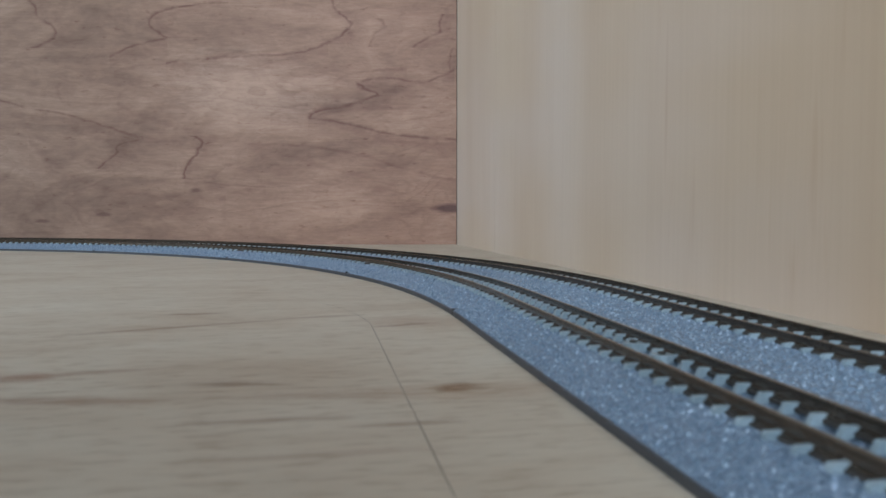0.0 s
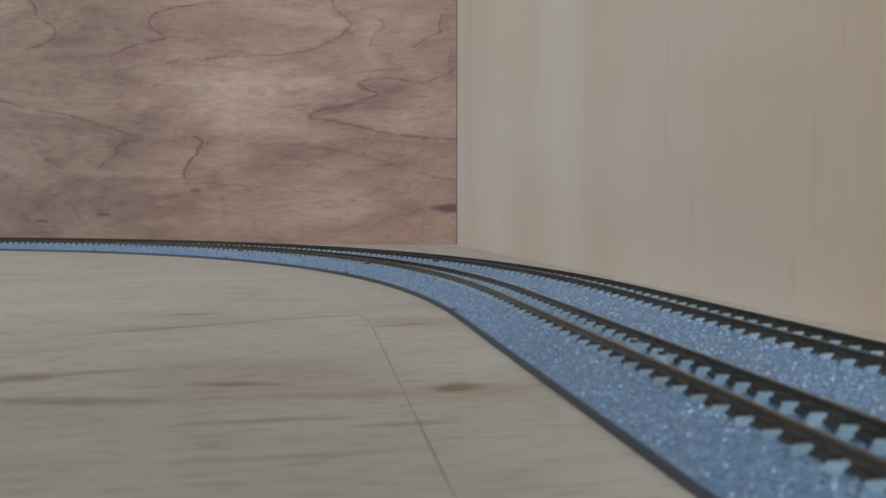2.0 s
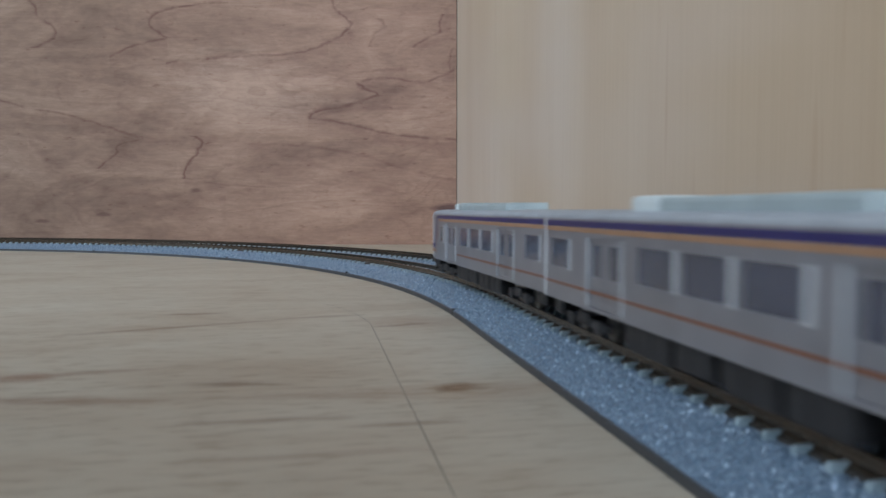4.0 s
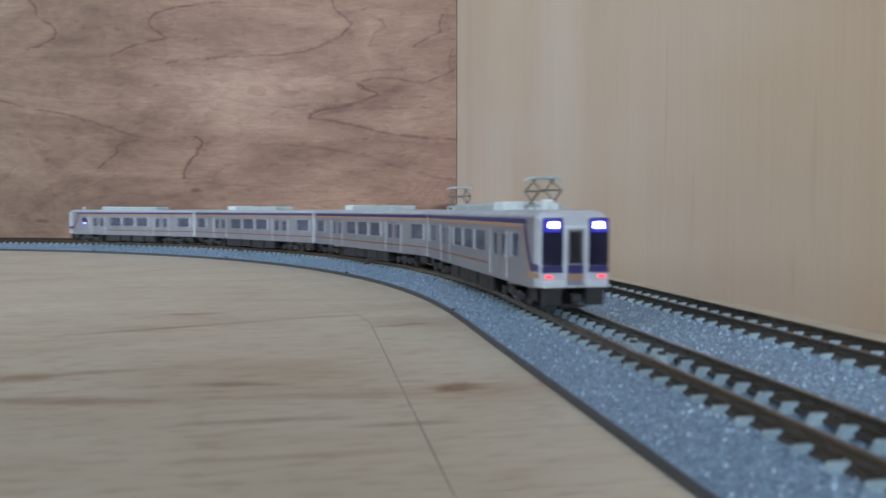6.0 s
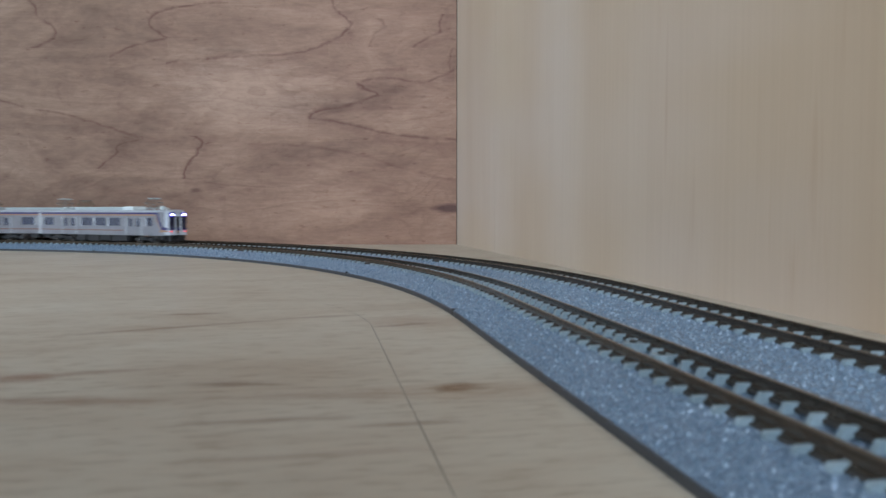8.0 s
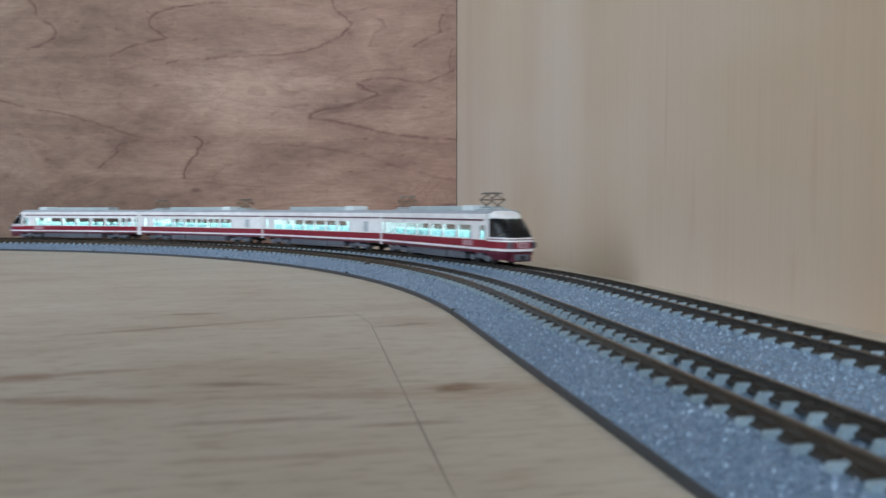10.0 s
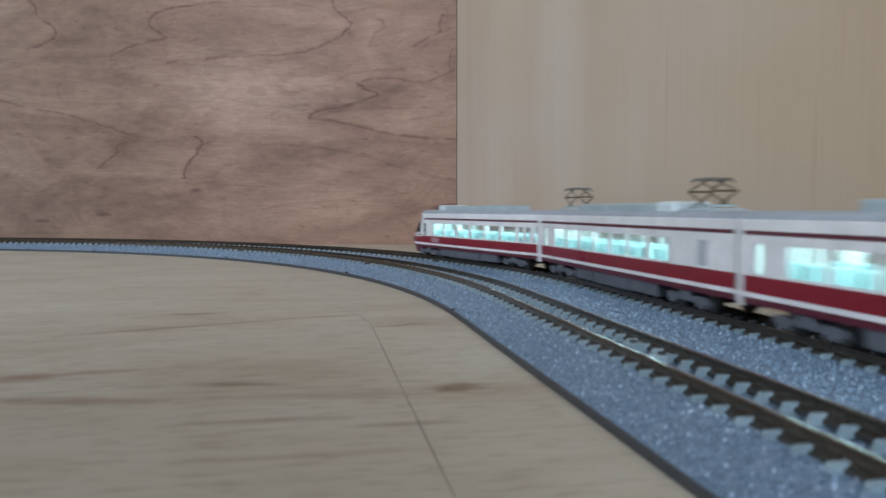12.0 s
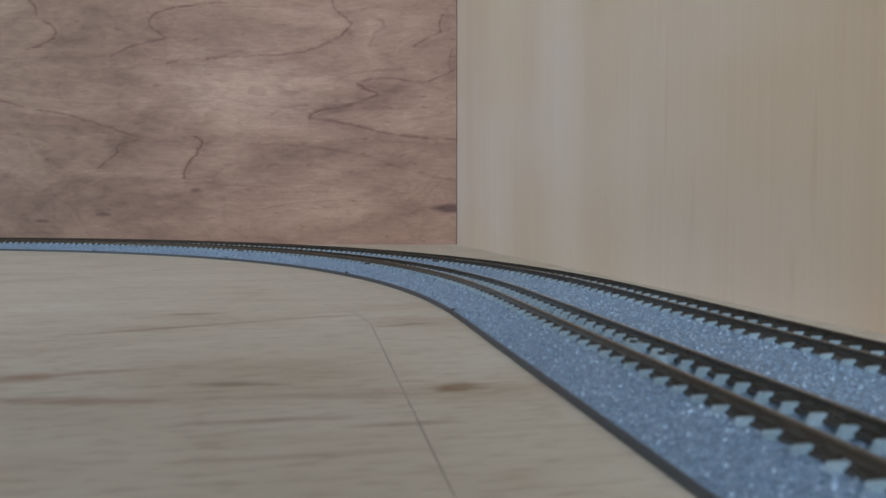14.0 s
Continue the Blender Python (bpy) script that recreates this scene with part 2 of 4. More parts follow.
def pale_plywood():
    """Pale upright-grained veneer with faint darker streaks."""
    m = material("pale_plywood", (0.55, 0.45, 0.32), 0.40, spec=0.5)
    fine = noise_of(m, coords(m, (1, 420, 9)), 1.0, 5.0, 0.6)
    bands = noise_of(m, coords(m, (1, 11, 1.6), location=(0, 0.4, 0)), 1.0, 3.0, 0.5)
    base = ramp(m, bands, [(0.3, (0.50, 0.405, 0.315)), (0.52, (0.55, 0.465, 0.382)), (0.75, (0.58, 0.505, 0.43))])
    base = mixed(m, 0.2, base, ramp(m, fine, [(0.3, (0.84, 0.80, 0.74)), (0.62, (1.03, 1.02, 1.0))]), "MULTIPLY")
    streak = noise_of(m, coords(m, (1, 300, 22), location=(0, 3.1, 0)), 1.0, 3.0, 0.5)
    patch = noise_of(m, coords(m, (1, 16, 8), location=(0, 1.7, 0)), 1.0, 2.0)
    marks = mixed(m, 1.0, ramp(m, streak, [(0.60, (0, 0, 0)), (0.74, (1, 1, 1))]), ramp(m, patch, [(0.45, (0.1,) * 3), (0.62, (1, 1, 1))]), "MULTIPLY")
    base = mixed(m, maths(m, "MULTIPLY", marks, 0.16), base, (0.40, 0.26, 0.17))
    for y, z, h in ((0.1955, 0.045, 0.022), (0.283, 0.069, 0.03), (0.262, 0.03, 0.02), (0.203, 0.012, 0.014)):
        tc = m.node_tree.nodes.new("ShaderNodeTexCoord")
        mp = m.node_tree.nodes.new("ShaderNodeMapping")
        mp.vector_type = "TEXTURE"
        mp.inputs["Location"].default_value = (0, y, z)
        mp.inputs["Scale"].default_value = (1000, 0.0022, h)
        link(m, tc.outputs["Object"], mp.inputs["Vector"])
        ln = m.node_tree.nodes.new("ShaderNodeVectorMath")
        ln.operation = "LENGTH"
        link(m, mp.outputs[0], ln.inputs[0])
        d = maths(m, "ADD", ln.outputs["Value"], maths(m, "MULTIPLY", maths(m, "SUBTRACT", streak, 0.5), 3.0))
        base = mixed(m, maths(m, "MULTIPLY", maths(m, "MAXIMUM", maths(m, "SUBTRACT", 1.0, d), 0.0), 0.22), base, (0.36, 0.22, 0.13))
    tone = noise_of(m, coords(m, (1, 5, 9), location=(0, 0.2, 0.9)), 1.0, 2.0)
    base = mixed(m, 0.9, base, ramp(m, tone, [(0.35, (0.97, 0.93, 0.84)), (0.62, (1.02, 1.02, 1.04))]), "MULTIPLY")
    # fall-off of light towards the lens, painted in as darker, tanner veneer
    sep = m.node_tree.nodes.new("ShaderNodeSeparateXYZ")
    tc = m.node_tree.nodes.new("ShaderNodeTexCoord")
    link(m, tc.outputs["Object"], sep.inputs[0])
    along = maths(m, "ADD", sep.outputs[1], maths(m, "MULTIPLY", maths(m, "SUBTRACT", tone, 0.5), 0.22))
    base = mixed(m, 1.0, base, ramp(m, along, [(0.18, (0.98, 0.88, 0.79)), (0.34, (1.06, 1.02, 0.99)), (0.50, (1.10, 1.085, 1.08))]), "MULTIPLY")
    link(m, base, bsdf(m).inputs["Base Color"])
    bumped(m, fine, 0.12, 0.0003)
    return m


def board_plywood():
    """Pale baseboard veneer with brown streaks, a knot and specks along its grain."""
    m = material("board_plywood", (0.55, 0.43, 0.31), 0.46, spec=0.4)
    turn = (0, 0, radians(3))
    fine = noise_of(m, coords(m, (30, 560, 1), turn), 1.0, 5.0, 0.62)
    bands = noise_of(m, coords(m, (16.0, 36, 1), turn, (0.35, 0.2, 0)), 1.0, 5.0, 0.6, 0.9)
    base = ramp(m, bands, [(0.30, (0.435, 0.355, 0.275)), (0.46, (0.50, 0.43, 0.347)), (0.68, (0.55, 0.495, 0.415))])
    base = mixed(m, 0.3, base, ramp(m, fine, [(0.3, (0.84, 0.79, 0.74)), (0.6, (1.03, 1.02, 1.0))]), "MULTIPLY")
    streak = noise_of(m, coords(m, (75, 360, 1), turn, (2.2, 0.7, 0)), 1.0, 4.0, 0.65)
    place = ramp(m, noise_of(m, coords(m, (22, 55, 1), turn, (0.2, 1.7, 0)), 1.0, 2.0), [(0.42, (0, 0, 0)), (0.6, (1, 1, 1))])
    marks = mixed(m, 1.0, ramp(m, streak, [(0.56, (0, 0, 0)), (0.70, (1, 1, 1))]), place, "MULTIPLY")
    base = mixed(m, maths(m, "MULTIPLY", marks, 0.4), base, (0.25, 0.15, 0.09))
    flecks = noise_of(m, coords(m, (130, 560, 1), turn, (0.9, 0.4, 0)), 1.0, 3.0, 0.6)
    base = mixed(m, 0.5, base, ramp(m, flecks, [(0.36, (0.66, 0.58, 0.50)), (0.47, (1, 1, 1)), (0.64, (1.06, 1.05, 1.04))]), "MULTIPLY")
    v = coords(m)
    warp = noise_of(m, coords(m, (190, 520, 1)), 1.0, 6.0, 0.75)
    broken = ramp(m, noise_of(m, coords(m, (110, 900, 1), turn, (5, 2, 0)), 1.0, 5.0, 0.7), [(0.36, (0.38,) * 3), (0.56, (1, 1, 1))])
    for centre, size, angle, strength, tint in (
            ((0.028, 0.129), (0.032, 0.008), -3, 0.45, (0.32, 0.20, 0.125)), ((0.0283, 0.1315), (0.006, 0.0045), 0, 0.95, (0.19, 0.095, 0.04)),
            ((0.034, 0.213), (0.020, 0.014), -8, 0.6, (0.34, 0.23, 0.16)), ((0.031, 0.207), (0.007, 0.0028), 20, 0.8, (0.20, 0.12, 0.08)), ((0.026, 0.205), (0.006, 0.0020), 0, 0.7, (0.22, 0.13, 0.09)),
            ((-0.028, 0.214), (0.038, 0.0024), 19, 0.7, (0.22, 0.13, 0.085)), ((0.008, 0.2265), (0.014, 0.0026), 8, 0.65, (0.24, 0.15, 0.10)),
            ((-0.049, 0.154), (0.008, 0.005), 0, 0.8, (0.27, 0.15, 0.10)), ((-0.037, 0.157), (0.014, 0.0024), 6, 0.6, (0.27, 0.16, 0.11)), ((-0.036, 0.134), (0.020, 0.0036), -12, 0.6, (0.26, 0.155, 0.105)),
            ((-0.011, 0.1415), (0.011, 0.0020), -8, 0.85, (0.19, 0.115, 0.075)), ((-0.030, 0.240), (0.010, 0.0026), 0, 0.8, (0.20, 0.12, 0.08)), ((0.002, 0.130), (0.02, 0.003), -6, 0.45, (0.28, 0.18, 0.12)),
            ((-0.004, 0.116), (0.016, 0.0018), 0, 0.6, (0.24, 0.15, 0.10)), ((0.017, 0.110), (0.010, 0.0016), 0, 0.6, (0.24, 0.15, 0.10)), ((0.004, 0.098), (0.02, 0.0016), 0, 0.45, (0.27, 0.17, 0.12))):
        base = mixed(m, maths(m, "MULTIPLY", maths(m, "MULTIPLY", spot(m, v, centre, size, angle, warp), broken), strength), base, tint)
    link(m, base, bsdf(m).inputs["Base Color"])
    bumped(m, fine, 0.06, 0.0003)
    return m


def ballast_plastic():
    """Moulded blue-grey ballast, glossy grains of uneven tone."""
    m = material("ballast_plastic", (0.23, 0.27, 0.33), 0.36)
    v = coords(m)
    n = noise_of(m, v, 900.0, 4.0, 0.7)
    big = noise_of(m, v, 60.0, 3.0)
    c = ramp(m, n, [(0.32, (0.093, 0.150, 0.219)), (0.5, (0.172, 0.250, 0.353)), (0.68, (0.288, 0.390, 0.514))])
    c = mixed(m, 0.5, c, ramp(m, big, [(0.3, (0.75, 0.75, 0.78)), (0.7, (1.1, 1.1, 1.1))]), "MULTIPLY")
    link(m, c, bsdf(m).inputs["Base Color"])
    vor = add(m, "ShaderNodeTexVoronoi", Scale=1500.0)
    link(m, v, vor.inputs["Vector"])
    bumped(m, maths(m, "ADD", vor.outputs["Distance"], n), 0.9, 0.0005)
    return m


def grain_plastic():
    m = material("ballast_grain", (0.3, 0.34, 0.4), 0.22)
    g = m.node_tree.nodes.new("ShaderNodeNewGeometry")
    # the brightest grains have reflected glints painted into their colour
    c = ramp(m, g.outputs["Random Per Island"], [(0.0, (0.116, 0.175, 0.241)), (0.5, (0.172, 0.245, 0.326)), (0.82, (0.251, 0.335, 0.444)), (0.94, (0.558, 0.680, 0.835))])
    link(m, c, bsdf(m).inputs["Base Color"])
    bumped(m, noise_of(m, coords(m), 2500.0, 2.0), 0.3, 0.0002)
    return m


def sleeper_plastic():
    m = material("sleeper_concrete_grey", (0.4, 0.44, 0.46), 0.3)
    o = m.node_tree.nodes.new("ShaderNodeObjectInfo")
    n = noise_of(m, coords(m), 700.0, 4.0)
    tone = ramp(m, o.outputs["Random"], [(0, (0.255, 0.335, 0.385)), (1, (0.335, 0.425, 0.48))])
    c = mixed(m, 0.4, tone, ramp(m, n, [(0.3, (0.7, 0.7, 0.7)), (0.7, (1.1, 1.1, 1.1))]), "MULTIPLY")
    link(m, c, bsdf(m).inputs["Base Color"])
    bumped(m, n, 0.2, 0.0002)
    return m


def glass(name, tint, rough=0.04):
    m = material(name, tint, rough)
    bsdf(m).inputs["Transmission Weight"].default_value = 1.0
    bsdf(m).inputs["IOR"].default_value = 1.3
    return m


def wall_paint():
    m = material("room_paint", (0.68, 0.66, 0.62), 0.8)
    n = noise_of(m, coords(m), 6.0, 6.0)
    link(m, ramp(m, n, [(0.3, (0.50, 0.50, 0.49)), (0.7, (0.56, 0.56, 0.55))]), bsdf(m).inputs["Base Color"])
    return m


RED_PLY, PALE_PLY, BOARD_PLY = red_plywood(), pale_plywood(), board_plywood()
BALLAST, GRAIN, SLEEPER = ballast_plastic(), grain_plastic(), sleeper_plastic()
RIM = plastic("roadbed_rim_grey", (0.042, 0.044, 0.05), 0.5)
RAIL = plastic("rail_brown", (0.085, 0.066, 0.05), 0.16, 0.6)
RAIL_BASE = plastic("rail_base_brown", (0.036, 0.03, 0.026), 0.6)
JOINER = plastic("joiner_black", (0.025, 0.022, 0.02), 0.45)
ROOM_PAINT = wall_paint()
GRAPHITE = plastic("pencil_graphite", (0.22, 0.18, 0.145), 0.5)
GAP = plastic("shadow_gap_brown", (0.05, 0.03, 0.022), 0.8)
SEAM = plastic("seam_brown", (0.30, 0.21, 0.15), 0.6)
SILVER = plastic("silver_paint", (0.245, 0.245, 0.275), 0.34, 0.35)
ROOF_GREY = plastic("roof_light_grey", (0.34, 0.36, 0.40), 0.55)
AC_GREY = plastic("unit_pale_grey", (0.36, 0.42, 0.44), 0.5)
AC_WHITE = plastic("unit_white", (0.60, 0.66, 0.68), 0.45)
NAVY = plastic("navy_paint", (0.022, 0.02, 0.12), 0.35)
ORANGE = plastic("orange_paint", (0.36, 0.20, 0.12), 0.4)
LINE_BROWN = plastic("brown_line", (0.20, 0.085, 0.055), 0.4)
# cab front tones raised: reflected sky and light caught on the corners painted in
FACE_GREY = plastic("cab_face_pale_grey", (0.55, 0.59, 0.66), 0.3)
FACE_SILVER_LIT = plastic("cab_corner_silver_lit", (0.50, 0.53, 0.60), 0.32, 0.2)
CHROME = plastic("bright_door_edge", (0.70, 0.74, 0.80), 0.22, 0.3)
UNDER = plastic("underframe_dark_grey", (0.015, 0.015, 0.018), 0.6)
UNDER_GREY = plastic("underframe_mid_grey", (0.10, 0.105, 0.125), 0.55)
WHEEL = plastic("wheel_steel", (0.12, 0.115, 0.11), 0.35, 0.8)
SEAT_BLUE = plastic("seat_moulding_grey", (0.18, 0.19, 0.22), 0.6)
CREAM = plastic("cream_white_paint", (0.80, 0.77, 0.77), 0.33)
CRIMSON = plastic("crimson_paint", (0.235, 0.004, 0.020), 0.3)
MAROON = plastic("maroon_line", (0.10, 0.010, 0.026), 0.35)
PANTO_GREY = plastic("pantograph_grey", (0.2, 0.18, 0.165), 0.4, 0.5)
PANTO_BRONZE = plastic("pantograph_bronze", (0.16, 0.12, 0.08), 0.4, 0.5)
SIGN_PINK = plastic("sign_pale_pink", (0.46, 0.27, 0.30), 0.4)
PLATE_MARK = plastic("plate_mark_red", (0.30, 0.11, 0.13), 0.4)
SILVER_GLASS = plastic("hazy_window_plastic", (0.16, 0.175, 0.25), 0.12)
bsdf(SILVER_GLASS).inputs["Transmission Weight"].default_value = 0.55
VESTIBULE_GLASS = plastic("hazy_vestibule_plastic", (0.56, 0.59, 0.62), 0.15)
bsdf(VESTIBULE_GLASS).inputs["Transmission Weight"].default_value = 0.15
WINDOW_GLASS = glass("window_glass", (0.78, 0.82, 0.86))
NAVY_GLASS = glass("navy_tinted_glass", (0.03, 0.03, 0.075))
DARK_GLASS = glass("dark_cab_glass", (0.10, 0.11, 0.14))
LED_BLUE = glow("headlight_blue_white", (0.48, 0.46, 1.0), 11.0)
LED_BLUE_DIM = glow("cab_blue_light", (0.25, 0.24, 1.0), 4.0)
FAINT_BLUE = glow("faint_blue_glow", (0.05, 0.045, 0.9), 0.35, (0.03, 0.03, 0.2))
LED_RED = glow("tail_light_red", (1.0, 0.06, 0.08), 1.3, (0.5, 0.05, 0.05))
LED_WARM = glow("headlight_warm", (1.0, 0.86, 0.36), 80.0)
STRIP = glow("interior_light_strip", (0.66, 1.0, 0.97), 9.5)
SALOON = plastic("saloon_pale_mint", (0.62, 0.74, 0.73), 0.5)
SALOON_SEAT = plastic("saloon_seat_mint", (0.42, 0.60, 0.62), 0.6)

# ---- mesh helpers ----


def mesh_of(name, bm, mat):
    """A mesh from a bmesh drawn in millimetres."""
    for vert in bm.verts:
        vert.co *= MM
    me = bpy.data.meshes.new(name)
    bm.normal_update()
    bm.to_mesh(me)
    bm.free()
    me.materials.append(mat)
    return me


def part(name, bm, mat, parent=None, label="", smooth=False):
    me = mesh_of(name, bm, mat)
    if smooth:
        me.polygons.foreach_set("use_smooth", [True] * len(me.polygons))
    ob = new(name, me)
    if parent is not None:
        ob.parent = parent
    return tagged(ob, label)


def raw(name, verts, faces, mat, parent=None, smooth=False):
    me = bpy.data.meshes.new(name)
    me.from_pydata([(x * MM, y * MM, z * MM) for x, y, z in verts], [], faces)
    me.materials.append(mat)
    if smooth:
        me.polygons.foreach_set("use_smooth", [True] * len(me.polygons))
    me.update()
    ob = new(name, me)
    if parent is not None:
        ob.parent = parent
    return ob


def box(bm, x0, x1, y0, y1, z0, z1, bevel=0.0):
    made = bmesh.ops.create_cube(bm, size=1.0)["verts"]
    for vert in made:
        c = vert.co
        vert.co = ((x0 + x1) / 2 + c.x * (x1 - x0), (y0 + y1) / 2 + c.y * (y1 - y0), (z0 + z1) / 2 + c.z * (z1 - z0))
    if bevel:
        edges = list({e for vert in made for e in vert.link_edges})
        bmesh.ops.bevel(bm, geom=edges, offset=bevel, segments=2, affect="EDGES", profile=0.5)
    return bm


def boxed(*a, bevel=0.0):
    return box(bmesh.new(), *a, bevel=bevel)


def rod(bm, a, b, r, sides=6):
    a, b = Vector(a), Vector(b)
    m = Matrix.Translation((a + b) / 2) @ (b - a).to_track_quat("Z", "Y").to_matrix().to_4x4()
    bmesh.ops.create_cone(bm, cap_ends=True, segments=sides, radius1=r, radius2=r, depth=(b - a).length, matrix=m)
    return bm


def loft(rings, closed_ring=True, caps=True):
    """A skin over rings of equal count."""
    bm = bmesh.new()
    rows = [[bm.verts.new(q) for q in ring] for ring in rings]
    n = len(rows[0])
    for r0, r1 in zip(rows, rows[1:]):
        for i in range(n if closed_ring else n - 1):
            j = (i + 1) % n
            bm.faces.new((r0[i], r0[j], r1[j], r1[i]))
    if caps and closed_ring:
        bm.faces.new(list(reversed(rows[0])))
        bm.faces.new(rows[-1])
    bmesh.ops.recalc_face_normals(bm, faces=bm.faces)
    return bm


def holed_panel(x0, x1, z0, z1, holes, y, t):
    """An upright panel in the plane y, t thick towards the middle, with rectangular openings."""
    bm = bmesh.new()
    xs = sorted({x0, x1, *[h[0] for h in holes], *[h[1] for h in holes]})
    zs = sorted({z0, z1, *[h[2] for h in holes], *[h[3] for h in holes]})
    yi = y - math.copysign(t, y)

    def open_cell(i, k):
        if not (0 <= i < len(xs) - 1 and 0 <= k < len(zs) - 1):
            return True
        cx, cz = (xs[i] + xs[i + 1]) / 2, (zs[k] + zs[k + 1]) / 2
        return any(h[0] < cx < h[1] and h[2] < cz < h[3] for h in holes)

    def quad(*pts):
        bm.faces.new([bm.verts.new(q) for q in pts])

    for i in range(len(xs) - 1):
        for k in range(len(zs) - 1):
            if open_cell(i, k):
                continue
            a, b, c, d = xs[i], xs[i + 1], zs[k], zs[k + 1]
            for yy in (y, yi):
                quad((a, yy, c), (b, yy, c), (b, yy, d), (a, yy, d))
            if open_cell(i - 1, k):
                quad((a, y, c), (a, yi, c), (a, yi, d), (a, y, d))
            if open_cell(i + 1, k):
                quad((b, y, c), (b, yi, c), (b, yi, d), (b, y, d))
            if open_cell(i, k - 1):
                quad((a, y, c), (b, y, c), (b, yi, c), (a, yi, c))
            if open_cell(i, k + 1):
                quad((a, y, d), (b, y, d), (b, yi, d), (a, yi, d))
    bmesh.ops.remove_doubles(bm, verts=bm.verts, dist=0.001)
    bmesh.ops.recalc_face_normals(bm, faces=bm.faces)
    return bm


# ---- the oval: two concentric tracks ----
LEAN = radians(-1.368)
ALONG = Vector((-math.sin(LEAN), math.cos(LEAN), 0))
OUT = Vector((math.cos(LEAN), math.sin(LEAN), 0))
RADIUS, STRAIGHT, RUN_IN, SPACING, GAUGE = 475.5, 900.0, 213.6, 37.0, 9.0
RAIL_TOP = 7.6
BEND = Vector((57.74, 0, 0)) + ALONG * RUN_IN
CENTRE = BEND - OUT * RADIUS


def loop_length(off):
    return 2 * math.pi * (RADIUS + off) + 2 * STRAIGHT


def on_track(s, off):
    """Place (mm) and heading at s along the line that lies off outside the inner track's middle; s = 0 beside the camera."""
    r = RADIUS + off
    u = (s - RUN_IN + STRAIGHT) % loop_length(off) - STRAIGHT
    if u < 0:
        return BEND + ALONG * u + OUT * off, ALONG.copy()
    if u < math.pi * r:
        a = u / r
        way = OUT * math.cos(a) + ALONG * math.sin(a)
        return CENTRE + way * r, ALONG * math.cos(a) - OUT * math.sin(a)
    u -= math.pi * r
    if u < STRAIGHT:
        return CENTRE - OUT * r - ALONG * u, -ALONG
    a = (u - STRAIGHT) / r
    way = -OUT * math.cos(a) - ALONG * math.sin(a)
    return CENTRE - ALONG * STRAIGHT + way * r, -ALONG * math.cos(a) + OUT * math.sin(a)


def stations(step_arc=14.0):
    """Values of s round the loop of the inner track's middle, fine in the bends."""
    total = loop_length(0)
    n = int(total / step_arc)
    return [-STRAIGHT + RUN_IN + total * i / n for i in range(n)]


def swept(name, profile, mat, parent, smooth=False):
    """A profile of (off, z) swept round the whole loop and closed on itself."""
    verts, faces = [], []
    ss = stations()
    k = len(profile)
    for s in ss:
        p, way = on_track(s, 0.0)
        side = Vector((way.y, -way.x, 0))
        for off, z in profile:
            q = p + side * off
            verts.append((q.x, q.y, z))
    n = len(ss)
    for i in range(n):
        j = (i + 1) % n
        for a in range(k - 1):
            faces.append((i * k + a, i * k + a + 1, j * k + a + 1, j * k + a))
    return raw(name, verts, faces, mat, parent, smooth)


# ---- baseboard, back panels, room ----
WALL_X, WALL_Y = 144.1, 675.6
BOARD = (-1060.0, -1330.0)
BACK_TURN = -9.65  # the back panel stands a little off the square


